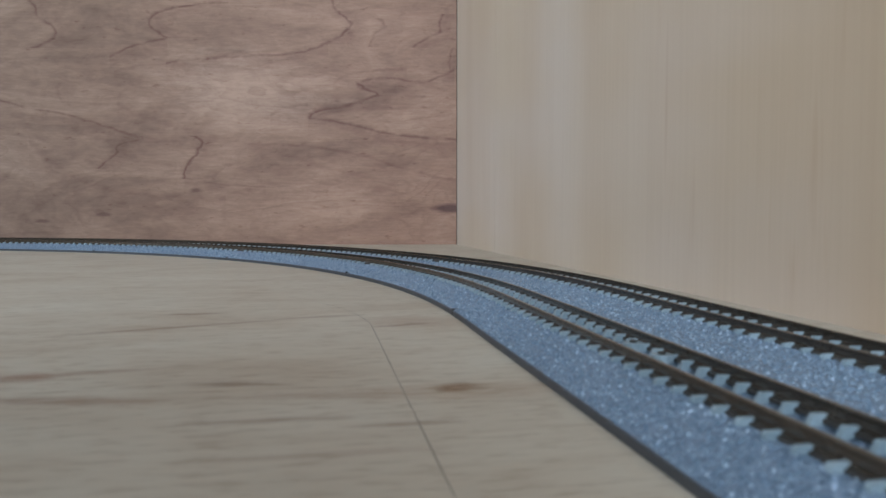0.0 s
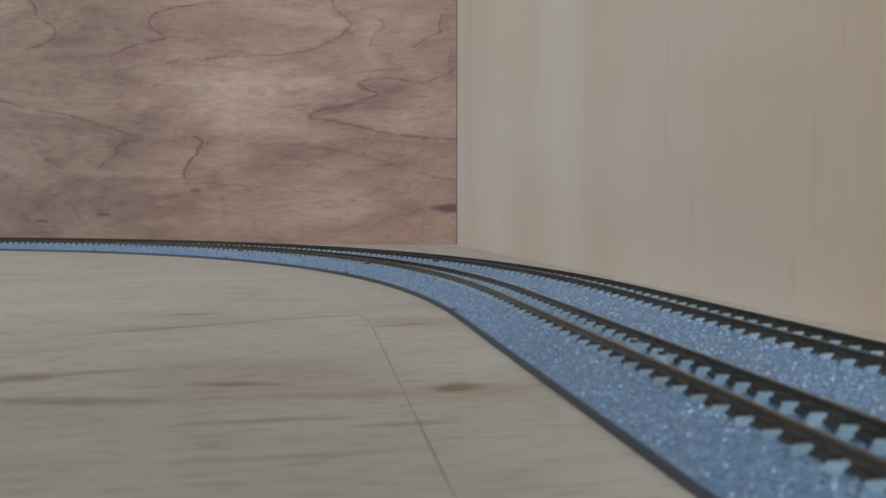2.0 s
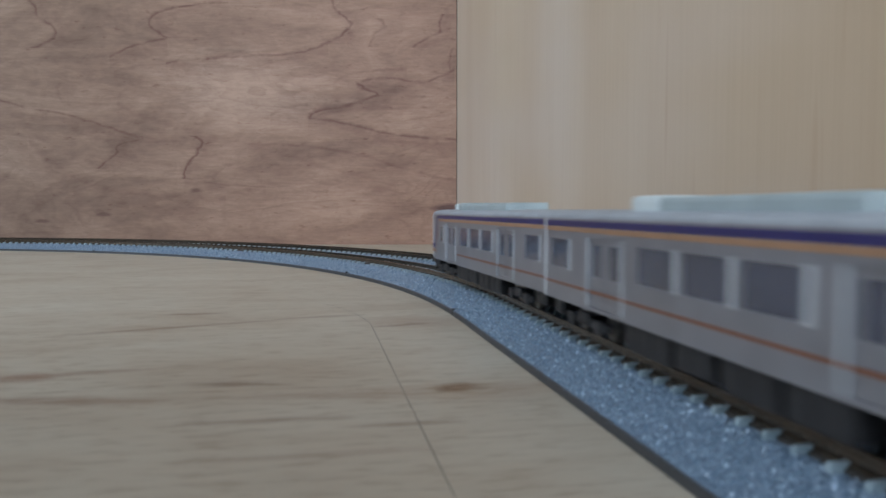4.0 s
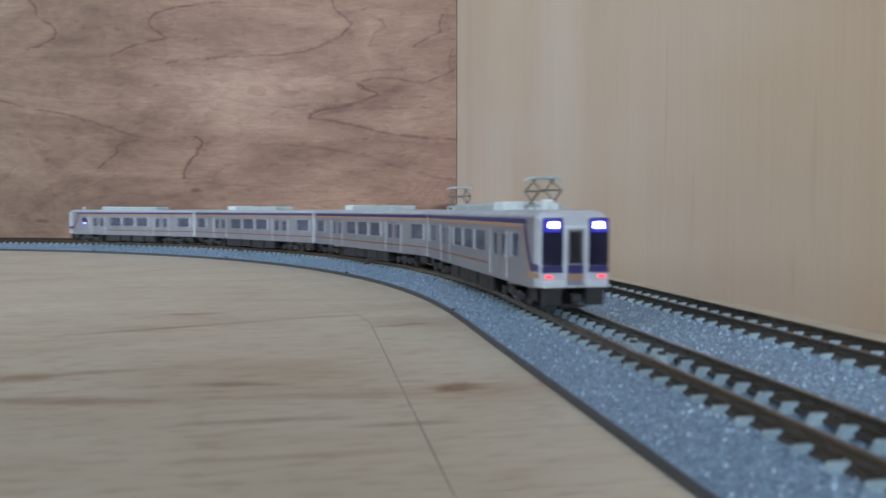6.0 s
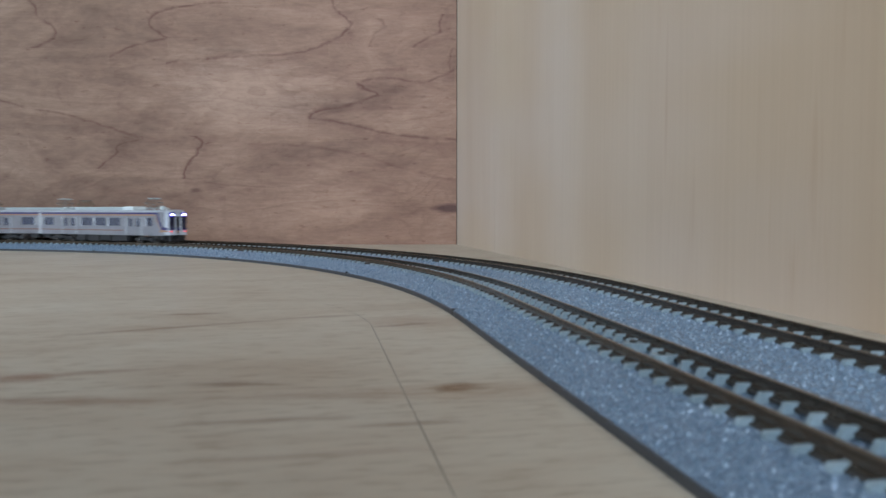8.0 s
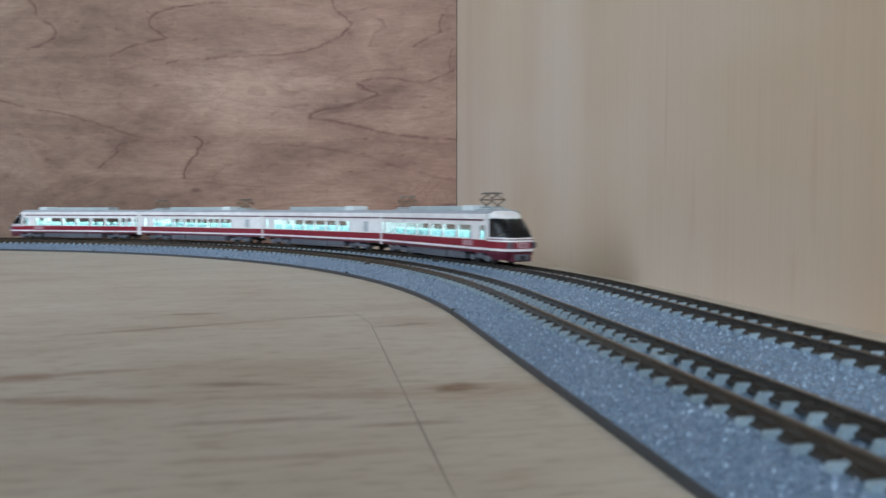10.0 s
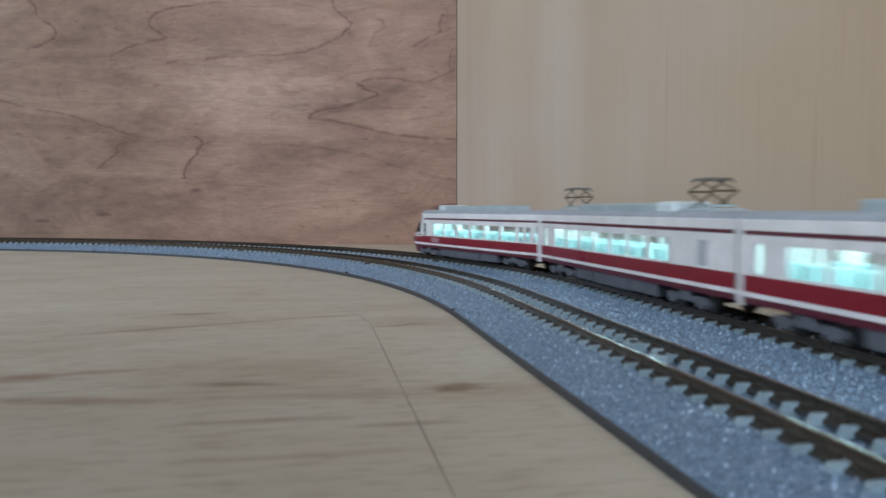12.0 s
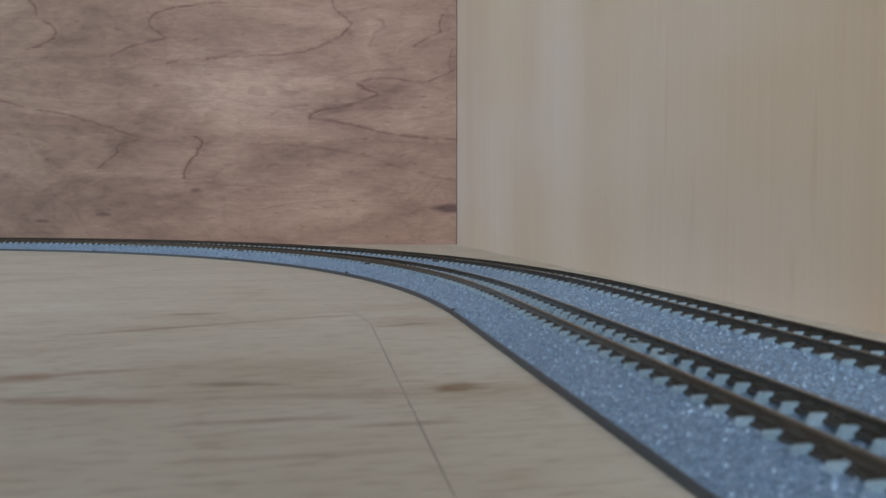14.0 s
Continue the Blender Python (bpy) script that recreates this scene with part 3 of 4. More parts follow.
def build_setting():
    x0, x1, y0, y1, z0, z1 = (v / MM for v in ROOM)
    t = 100.0
    tagged(part("floor", boxed(x0 - t, x1 + t, y0 - t, y1 + t, z0 - t, z0), ROOM_PAINT), "plain pale floor under the baseboard", "floor", kind="structure")
    tagged(part("ceiling", boxed(x0 - t, x1 + t, y0 - t, y1 + t, z1, z1 + t), ROOM_PAINT), "plain white painted ceiling of the room", "ceiling", kind="structure")
    tagged(part("wall_north", boxed(x0 - t, x1 + t, y1, y1 + t, z0, z1), ROOM_PAINT), "plain off-white painted room wall", "wall", kind="structure")
    tagged(part("wall_east", boxed(x1, x1 + t, y0, y1, z0, z1), ROOM_PAINT), "plain off-white painted room wall", "wall", kind="structure")
    a, b, c, d = (v / MM for v in WINDOW_SOUTH)
    bm = bmesh.new()
    for q in ((x0 - t, a, z0, z1), (b, x1 + t, z0, z1), (a, b, z0, c), (a, b, d, z1)):
        box(bm, q[0], q[1], y0 - t, y0, q[2], q[3])
    tagged(part("wall_south", bm, ROOM_PAINT), "plain off-white room wall with a window opening", "wall", kind="structure")
    a, b, c, d = (v / MM for v in WINDOW_WEST)
    bm = bmesh.new()
    for q in ((y0, a, z0, z1), (b, y1, z0, z1), (a, b, z0, c), (a, b, d, z1)):
        box(bm, x0 - t, x0, q[0], q[1], q[2], q[3])
    tagged(part("wall_west", bm, ROOM_PAINT), "plain off-white room wall with a window opening", "wall", kind="structure")

    board = part("baseboard", boxed(BOARD[0], WALL_X + 12, BOARD[1], WALL_Y + 235, -18, 0), BOARD_PLY)
    tagged(board, "pale plywood baseboard with brown grain streaks", "board", kind="structure")
    back = part("back_panel", boxed(-1230, -0.7, 0, 9, 0.02, 420), RED_PLY)
    back.matrix_basis = pose(WALL_X * MM, WALL_Y * MM, 0, 0, 0, BACK_TURN)
    tagged(back, "reddish brown plywood back panel with dark wavy grain", "panel", kind="structure")
    side = new("side_panel")
    tagged(side, "pale upright-grained plywood side panel with a seam", "panel", kind="structure")
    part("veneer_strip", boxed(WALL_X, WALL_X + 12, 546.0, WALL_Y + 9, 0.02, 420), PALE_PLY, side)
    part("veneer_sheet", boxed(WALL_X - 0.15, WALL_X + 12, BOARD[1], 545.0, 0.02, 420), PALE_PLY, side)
    part("seam", boxed(WALL_X + 0.1, WALL_X + 11, 545.0, 546.0, 0.02, 420), SEAM, side, "thin brown seam line")
    part("corner_gap", boxed(WALL_X - 0.7, WALL_X + 0.5, WALL_Y + 0.3, WALL_Y + 8, 0.02, 420), GAP, side, "dark gap in the corner")

    # a drawn setting-out line: straight beside the track, then a bend
    width, pts = 0.22, []
    for i in range(25):
        f = i / 24
        pts.append((16.4 + 4.3 * f, 60 + 147 * f))
    x, y, a = pts[-1][0], pts[-1][1], math.atan2(147, 4.3)
    for i in range(16):
        a += 5.6 / 150.0 * (1.0 if i > 1 else 1.5)
        x, y = x + 5.6 * math.cos(a), y + 5.6 * math.sin(a)
        pts.append((x, y))
    rng = random.Random(4)
    bm = bmesh.new()
    rows = []
    for i, (px, py) in enumerate(pts):
        w = width * (1.0 if i < 26 else max(0.25, 1 - (i - 26) / 16)) * rng.uniform(0.75, 1.2)
        rows.append((bm.verts.new((px - w / 2, py, 0.03)), bm.verts.new((px + w / 2, py + 0.03, 0.03))))
    for r0, r1 in zip(rows, rows[1:]):
        bm.faces.new((r0[0], r0[1], r1[1], r1[0]))
    tagged(part("pencil_line", bm, GRAPHITE), "thin grey pencil line drawn on the baseboard", "line", kind="structure")


build_setting()


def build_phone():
    """The unseen phone that films, upright on the board right behind the lens; added to shade the board before it."""
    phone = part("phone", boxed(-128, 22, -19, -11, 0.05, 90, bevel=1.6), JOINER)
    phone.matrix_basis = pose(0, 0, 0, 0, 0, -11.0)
    tagged(phone, "unseen black phone on its long edge, added to shade the baseboard", "phone")


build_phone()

# ---- track ----
EDGE_IN, EDGE_OUT = -16.9, SPACING + 16.9
PITCH_IN, PITCH_OUT = 5.607, 5.607
JOINTS = [222.0 + 149.0 * i for i in range(0, 8)]


def surface_height(off):
    """Height of the ballast over the board across the double roadbed."""
    knots = [(EDGE_IN, 1.4), (-9.3, 4.5), (-7.8, 5.1), (-5.5, 5.0), (-3.8, 4.6), (3.8, 4.6), (5.5, 5.0), (7.8, 5.1), (10.5, 4.4), (SPACING - 10.5, 4.4), (SPACING - 7.8, 5.2), (SPACING - 5.5, 5.0), (SPACING - 3.8, 4.6), (SPACING + 3.8, 4.6), (SPACING + 5.5, 5.0), (SPACING + 7.8, 5.2), (SPACING + 9.3, 4.5), (EDGE_OUT, 1.4)]
    return float(np.interp(off, [k[0] for k in knots], [k[1] for k in knots]))


def sleeper_bm():
    """A concrete sleeper with sloped ends and a waist, built across y."""
    bm = bmesh.new()
    hw = 0.54
    ys = [-7.5, -7.15, -2.6, -1.9, 1.9, 2.6, 7.15, 7.5]
    zs = [5.7, 6.0, 6.12, 4.85, 4.85, 6.12, 6.0, 5.7]
    ws = [hw, hw * 0.94, hw, hw * 0.86, hw * 0.86, hw, hw * 0.94, hw]
    rings = []
    for y, z, w in zip(ys, zs, ws):
        rings.append([(-w, y, 4.4), (w, y, 4.4), (w * 0.96, y, z), (-w * 0.96, y, z)])
    bm.free()
    return loft(rings)


def build_track():
    track = new("double_track")
    tagged(track, "two parallel model railway tracks on blue-grey ballast roadbed", "railway track")
    prof = [(o, surface_height(o)) for o in np.linspace(EDGE_IN, EDGE_OUT, 72)]
    swept("ballast", prof, BALLAST, track)
    swept("inner_rim", [(EDGE_IN + 0.6, 0.0), (EDGE_IN - 0.1, 0.0), (EDGE_IN - 0.1, 1.25), (EDGE_IN + 0.05, 1.45), (EDGE_IN + 0.6, 1.6)], RIM, track)
    swept("outer_rim", [(EDGE_OUT - 0.6, 0.0), (EDGE_OUT + 0.1, 0.0), (EDGE_OUT + 0.1, 1.25), (EDGE_OUT - 0.05, 1.45), (EDGE_OUT - 0.6, 1.6)], RIM, track)
    for mid in (0.0, SPACING):
        for side in (-1, 1):
            c = mid + side * (GAUGE / 2 + 0.35)
            h = RAIL_TOP
            prof = [(-0.8, 5.5), (-0.75, 5.9), (-0.3, 6.1), (-0.28, 6.95), (-0.4, 7.1), (-0.4, h - 0.08), (-0.28, h), (0.28, h), (0.4, h - 0.08), (0.4, 7.1), (0.28, 6.95), (0.3, 6.1), (0.75, 5.9), (0.8, 5.5)]
            swept("rail", [(c + o, z) for o, z in prof], RAIL, track)
            swept("rail_base", [(c - 1.3, 5.0), (c - 1.2, 5.55), (c + 1.2, 5.55), (c + 1.3, 5.0)], RAIL_BASE, track)
    # sleepers: single parts on the stretch before the camera, the rest of the oval joined
    first = mesh_of("sleeper", sleeper_bm(), SLEEPER)
    base = [tuple(vert.co / MM) for vert in first.vertices]
    polys = [tuple(q.vertices) for q in first.polygons]
    verts, faces = [], []
    for mid, pitch in ((0.0, PITCH_IN), (SPACING, PITCH_OUT)):
        n = int(loop_length(mid) / pitch)
        first_place = 61.3 - 20 * pitch if mid == 0 else 192.5 - 42 * pitch
        for i in range(n):
            s = first_place + i * pitch
            sa = s
            if mid and s > RUN_IN:
                sa = RUN_IN + (s - RUN_IN) * RADIUS / (RADIUS + mid)
            p, way = on_track(s, mid)
            if min(abs(sa - j) for j in JOINTS) < 1.6:
                continue
            m = Matrix.Translation((p.x * MM, p.y * MM, 0)) @ Matrix.Rotation(math.atan2(way.y, way.x), 4, "Z")
            if 5 < s < 745:
                ob = new("sleeper", first)
                ob.parent = track
                ob.matrix_basis = m
            else:
                k = len(verts)
                ca, sn = way.x, way.y
                verts += [(p.x + x * ca - y * sn, p.y + x * sn + y * ca, z) for x, y, z in base]
                faces += [tuple(k + v for v in f) for f in polys]
    tagged(raw("far_sleepers", verts, faces, SLEEPER, track), kind="stuff")
    # joiners at the section ends
    for j in JOINTS:
        for mid in (0.0, SPACING):
            p, way = on_track(j, 0.0)
            ang = math.atan2(way.y, way.x)
            side = Vector((way.y, -way.x, 0))
            for k in (-1, 1):
                q = p + side * (mid + k * (GAUGE / 2 + 0.35))
                ob = part("rail_joiner", boxed(-3.0, 3.0, -0.9, 0.9, 5.3, 6.35, bevel=0.15), JOINER, track, "black rail joiner")
                ob.matrix_basis = Matrix.Translation((q.x * MM, q.y * MM, 0)) @ Matrix.Rotation(ang, 4, "Z")
        notch = part("section_joint", boxed(-0.35, 0.35, -EDGE_OUT - 0.25, -EDGE_IN + 0.25, 0.0, 2.1), JOINER, track, "dark joint between track sections")
        notch.matrix_basis = Matrix.Translation((p.x * MM, p.y * MM, 0)) @ Matrix.Rotation(ang, 4, "Z")
    for s in (135.7, 123.6):
        p, way = on_track(s, 1.8)
        bm = bmesh.new()
        rod(bm, (p.x, p.y, 4.6), (p.x, p.y, 6.5), 0.7, 12)
        part("screw", bm, JOINER, track, "small black screw head")
        bm = bmesh.new()
        rod(bm, (p.x, p.y, 4.6), (p.x, p.y, 6.1), 1.9, 12)
        part("screw_boss", bm, SLEEPER, track)
    # loose-looking moulded grains
    rng = np.random.default_rng(7)
    shape = np.array([(1, 0, -.2), (-.5, .87, -.2), (-.5, -.87, -.2), (.25, .3, .75), (-.35, -.1, .6)])
    tris = [(0, 1, 3), (1, 4, 3), (1, 2, 4), (2, 0, 3), (2, 3, 4), (0, 2, 1)]
    verts, faces = [], []

    def scatter(count, s0, s1, size):
        for _ in range(count):
            off = rng.uniform(EDGE_IN + 0.5, EDGE_OUT - 0.5)
            s = rng.uniform(s0, s1)
            p, way = on_track(s, 0.0)
            side = Vector((way.y, -way.x, 0))
            q = p + side * off
            a = rng.uniform(0, 6.283)
            g = shape * rng.uniform(0.55, 1.15, (1, 3)) * size * rng.uniform(0.7, 1.3)
            x, y = g[:, 0] * math.cos(a) - g[:, 1] * math.sin(a), g[:, 0] * math.sin(a) + g[:, 1] * math.cos(a)
            k = len(verts)
            z = surface_height(off) + 0.02
            verts.extend(zip(q.x + x, q.y + y, z + g[:, 2] + x * rng.normal(0, 0.25)))
            faces.extend((k + t[0], k + t[1], k + t[2]) for t in tris)

    scatter(32000, 15, 260, 0.32)
    scatter(17000, 260, 740, 0.42)
    tagged(raw("loose_gravel", verts, faces, GRAIN, track), kind="stuff")


build_track()

# ---- shared pieces of the cars ----


def roof_rings(xs, half, z_side, z_top, drop=0.0, n=14):
    """Rings of a curved roof that sits on the side walls."""
    rings = []
    for x, k in xs:
        ring = []
        for i in range(n + 1):
            a = math.pi * i / n
            y = half * math.copysign(abs(math.cos(a)) ** 0.62, math.cos(a))
            ring.append((x, y, z_side + (z_top - z_side) * k * math.sin(a) ** 0.75))
        ring += [(x, -half + 0.6, z_side - 0.25), (x, half - 0.6, z_side - 0.25)]
        rings.append(ring)
    return rings


def pantograph(car, x, z, top, mat, head_mat):
    """A diamond pantograph, elbows wide out at half height, on four short insulators."""
    pan = part("pantograph", boxed(x - 4.4, x + 4.4, -3.9, -3.3, z + 0.1, z + 0.6), AC_GREY, car, "thin metal diamond pantograph")
    bm = boxed(x - 4.4, x + 4.4, 3.3, 3.9, z + 0.1, z + 0.6)
    for k in (-3.6, -1.6, 1.6, 3.6):
        box(bm, x + k - 0.35, x + k + 0.35, -3.9, 3.9, z, z + 0.5)
    for k in (-1, 1):
        for w in (-1, 1):
            rod(bm, (x + k * 4.0, w * 3.6, z - 2.4), (x + k * 4.0, w * 3.6, z + 0.3), 0.5, 8)
    part("base_frame", bm, AC_GREY, pan)
    knee, reach = z + (top - z) * 0.54, 6.3
    for k in (-1, 1):
        for w in (-1, 1):
            part("lower_arm", rod(bmesh.new(), (x - k * 1.7, w * 3.3, z + 0.6), (x + k * reach, w * 3.0, knee), 0.27), mat, pan)
            part("upper_arm", rod(bmesh.new(), (x + k * reach, w * 3.0, knee), (x - k * 1.9, w * 2.5, top - 0.5), 0.24), mat, pan)
        part("elbow_bar", rod(bmesh.new(), (x + k * reach, -3.1, knee), (x + k * reach, 3.1, knee), 0.24), mat, pan)
    bm = bmesh.new()
    for k in (-2.2, 2.2):
        box(bm, x + k - 0.5, x + k + 0.5, -3.8, 3.8, top - 0.5, top, 0.12)
        for w in (-1, 1):
            rod(bm, (x + k, w * 3.7, top - 0.3), (x + k, w * 4.7, top - 0.9), 0.25)
    for w in (-1, 1):
        rod(bm, (x - 2.4, w * 2.5, top - 0.55), (x + 2.4, w * 2.5, top - 0.55), 0.25)
    part("collector_head", bm, head_mat, pan, "pale collector strips")


def bogie(car, x, frame_mat):
    """A two-axle bogie, built round its own pivot."""
    bm = bmesh.new()
    for w in (-1, 1):
        box(bm, -10.5, 10.5, w * 7.0 - 0.6, w * 7.0 + 0.6, 1.9, 3.3, 0.2)
        for k in (-7, 7):
            box(bm, k - 1.7, k + 1.7, w * 7.4 - 0.7, w * 7.4 + 0.7, 1.1, 3.6, 0.25)
        box(bm, -2.6, 2.6, w * 7.4 - 0.8, w * 7.4 + 0.8, 2.2, 4.4, 0.3)
    box(bm, -2.6, 2.6, -6.8, 6.8, 2.2, 4.2)
    bog = part("bogie", bm, frame_mat, car, "bogie frame with axle boxes")
    bog.location = (x * MM, 0, 0)
    for k in (-7, 7):
        bm = bmesh.new()
        for w in (-1, 1):
            rod(bm, (k, w * 3.9, 2.75), (k, w * 5.1, 2.75), 2.75, 18)
            rod(bm, (k, w * 3.6, 2.75), (k, w * 3.95, 2.75), 3.1, 18)
        rod(bm, (k, -5, 2.75), (k, 5, 2.75), 0.6, 8)
        part("wheelset", bm, WHEEL, bog)
    return bog


def underfloor(car, boxes, mat, z_floor):
    for x0, x1, z0, depth in boxes:
        bm = bmesh.new()
        for w in (-1, 1):
            ya, yb = sorted((w * (9.0 - depth), w * 4.0))
            box(bm, x0, x1, ya, yb, z0, z_floor, 0.3)
            n = max(1, int((x1 - x0) / 5))
            for i in range(n):
                a = x0 + (x1 - x0) * (i + 0.12) / n
                b = x0 + (x1 - x0) * (i + 0.88) / n
                ya, yb = sorted((w * (9.0 - depth), w * (9.0 - depth + 0.18)))
                box(bm, a, b, ya, yb, z0 + 0.6, z_floor - 0.6)
        part("equipment_box", bm, mat, car)


def gangway(car, x, mat, z0, z1):
    bm = bmesh.new()
    for i in range(4):
        a = x + math.copysign(0.42 * i, x)
        box(bm, min(a, a + math.copysign(0.36, x)), max(a, a + math.copysign(0.36, x)), -4.4 + 0.15 * (i % 2), 4.4 - 0.15 * (i % 2), z0, z1)
    part("gangway", bm, mat, car, "dark ribbed gangway between cars")
    bm = boxed(min(x, x + math.copysign(2.2, x)), max(x, x + math.copysign(2.2, x)), -1.2, 1.2, 3.0, 4.6, bevel=0.2)
    part("coupler", bm, UNDER, car)


def trim(car, kx, ky, kz):
    """Bring a car to its length, width and height over the sole bar; the running gear keeps its gauge."""
    for ob in car.children_recursive:
        if ob.type != "MESH" or ob.name.startswith(("bogie", "wheelset")):
            continue
        for vert in ob.data.vertices:
            c = vert.co
            c.x, c.y = c.x * kx, c.y * ky
            if c.z > 0.005:
                c.z += kz * (c.z - 0.005)
    for ob in car.children:
        if ob.name.startswith("bogie"):
            ob.location.x *= kx


# ---- silver commuter train ----
S_HALF, S_LOW, S_HIGH, S_TOP, S_END = 9.3, 5.3, 20.4, 22.0, 68.4
S_WIN = (11.4, 16.6)
S_PANES = [(-64, -52.5), (-21.5, -9.2), (-6.8, 5.6), (8.0, 20.4), (52.5, 64)]
S_DOORS = [(-43, -27), (26.5, 42.5)]


def silver_side(car, w, cab, tail=False):
    panes = [q for q in S_PANES]
    if cab:
        panes[-1] = (47.0, 53.0)
    holes = [(a, b, *S_WIN) for a, b in panes] + [(a, b, 5.9, 17.2) for a, b in S_DOORS]
    end = S_END if not cab else S_END - 3.2
    side = part("body_side", holed_panel(-S_END, end, S_LOW, S_HIGH, holes, w * S_HALF, 0.7), SILVER, car)
    y = w * S_HALF
    for a, b in panes:
        ya, yb = sorted((y - w * 0.25, y - w * 0.5))
        part("window_pane", boxed(a, b, ya, yb, *S_WIN), WINDOW_GLASS if cab and a > 45 and not tail else SILVER_GLASS, side, "tinted window pane")
        ya, yb = sorted((y - w * 0.1, y + w * 0.12))
        bm = boxed(a - 0.7, a + 0.25, ya, yb, S_WIN[0] - 0.3, S_WIN[1] + 0.3)
        part("window_edge", bm, CHROME, side, "bright window edge")
    for a, b in S_DOORS:
        mid = (a + b) / 2
        for p, q in ((a + 0.1, mid - 0.12), (mid + 0.12, b - 0.1)):
            hole = (p + 1.9, q - 1.9, 11.0, 16.2)
            leaf = part("door_leaf", holed_panel(p, q, 5.95, 17.15, [hole], y - w * 0.35, 0.35), SILVER, side, "sliding door leaf")
            ya, yb = sorted((y - w * 0.45, y - w * 0.6))
            part("door_pane", boxed(*hole[:2], ya, yb, *hole[2:]), SILVER_GLASS, leaf)
        for p in (a, b):
            ya, yb = sorted((y - w * 0.1, y + w * 0.14))
            part("door_edge", boxed(p - 0.3, p + 0.25, ya, yb, 5.9, 17.3), CHROME, side, "bright door edge")
    ya, yb = sorted((y - w * 0.1, y + w * 0.06))
    back, front = -S_END + 0.1, (end - 0.1 if not cab else 57.5)
    for p in ((-S_END,) if cab else (-S_END, S_END - 0.9)):
        part("end_post", boxed(p, p + 0.9, *sorted((y - w * 0.2, y + w * 0.12)), S_LOW, S_HIGH - 0.2), CHROME, side, "bright corner post at the car end")
    part("navy_stripe", boxed(back, front, ya, yb, 19.0, 20.0), NAVY, side)
    part("orange_stripe", boxed(back, front - (2.0 if cab else 0), ya, yb, 18.1, 18.9), ORANGE, side)
    part("lower_line", boxed(back, front if not cab else 24, ya, yb, 8.2, 8.75), LINE_BROWN, side)
    if cab:
        # the stripes sweep down towards the cab front
        for x_top, x_low, wid, mat, name in ((57.3, 62.4, 1.9, NAVY, "navy_sweep"), (56.2, 61.4, 0.9, ORANGE, "orange_sweep")):
            bm = bmesh.new()
            rows = []
            for i in range(9):
                f = i / 8
                x = x_top + (x_low - x_top) * f ** 1.6 + (3.0 * max(0, f - 0.8) / 0.2 * 0.6)
                z = 19.9 - (19.9 - 9.3) * f - (0 if mat is NAVY else 1.1)
                rows.append([bm.verts.new((x, y + w * 0.07, z)), bm.verts.new((x + wid, y + w * 0.07, z))])
            for r0, r1 in zip(rows, rows[1:]):
                bm.faces.new((r0[0], r0[1], r1[1], r1[0]))
            part(name, bm, mat, side)
        ya, yb = sorted((y - w * 0.1, y + w * 0.06))
        part("navy_skirt", boxed(62.0, end - 0.05, ya, yb, 8.9, 10.6), NAVY, side)
        part("orange_skirt", boxed(60.5, end - 0.05, ya, yb, 7.6, 8.8), ORANGE, side)
        ya, yb = sorted((w * (S_HALF - 0.8), w * (S_HALF + 0.06)))
        part("navy_wrap", boxed(end, end + 3.0, ya, yb, 8.9, 10.6, bevel=0.2), NAVY, side)
        part("orange_wrap", boxed(end, end + 3.0, ya, yb, 7.6, 8.8, bevel=0.2), ORANGE, side)
        if w == 1 and not tail:
            part("cab_light", boxed(63.6, 65.0, -2.3, -1.0, 12.0, 13.2), LED_BLUE_DIM, side, "blue light glowing inside the cab")
            part("cab_light", boxed(63.6, 65.0, -2.3, -1.0, 10.7, 11.3), FAINT_BLUE, side, "fainter blue lens under the light")


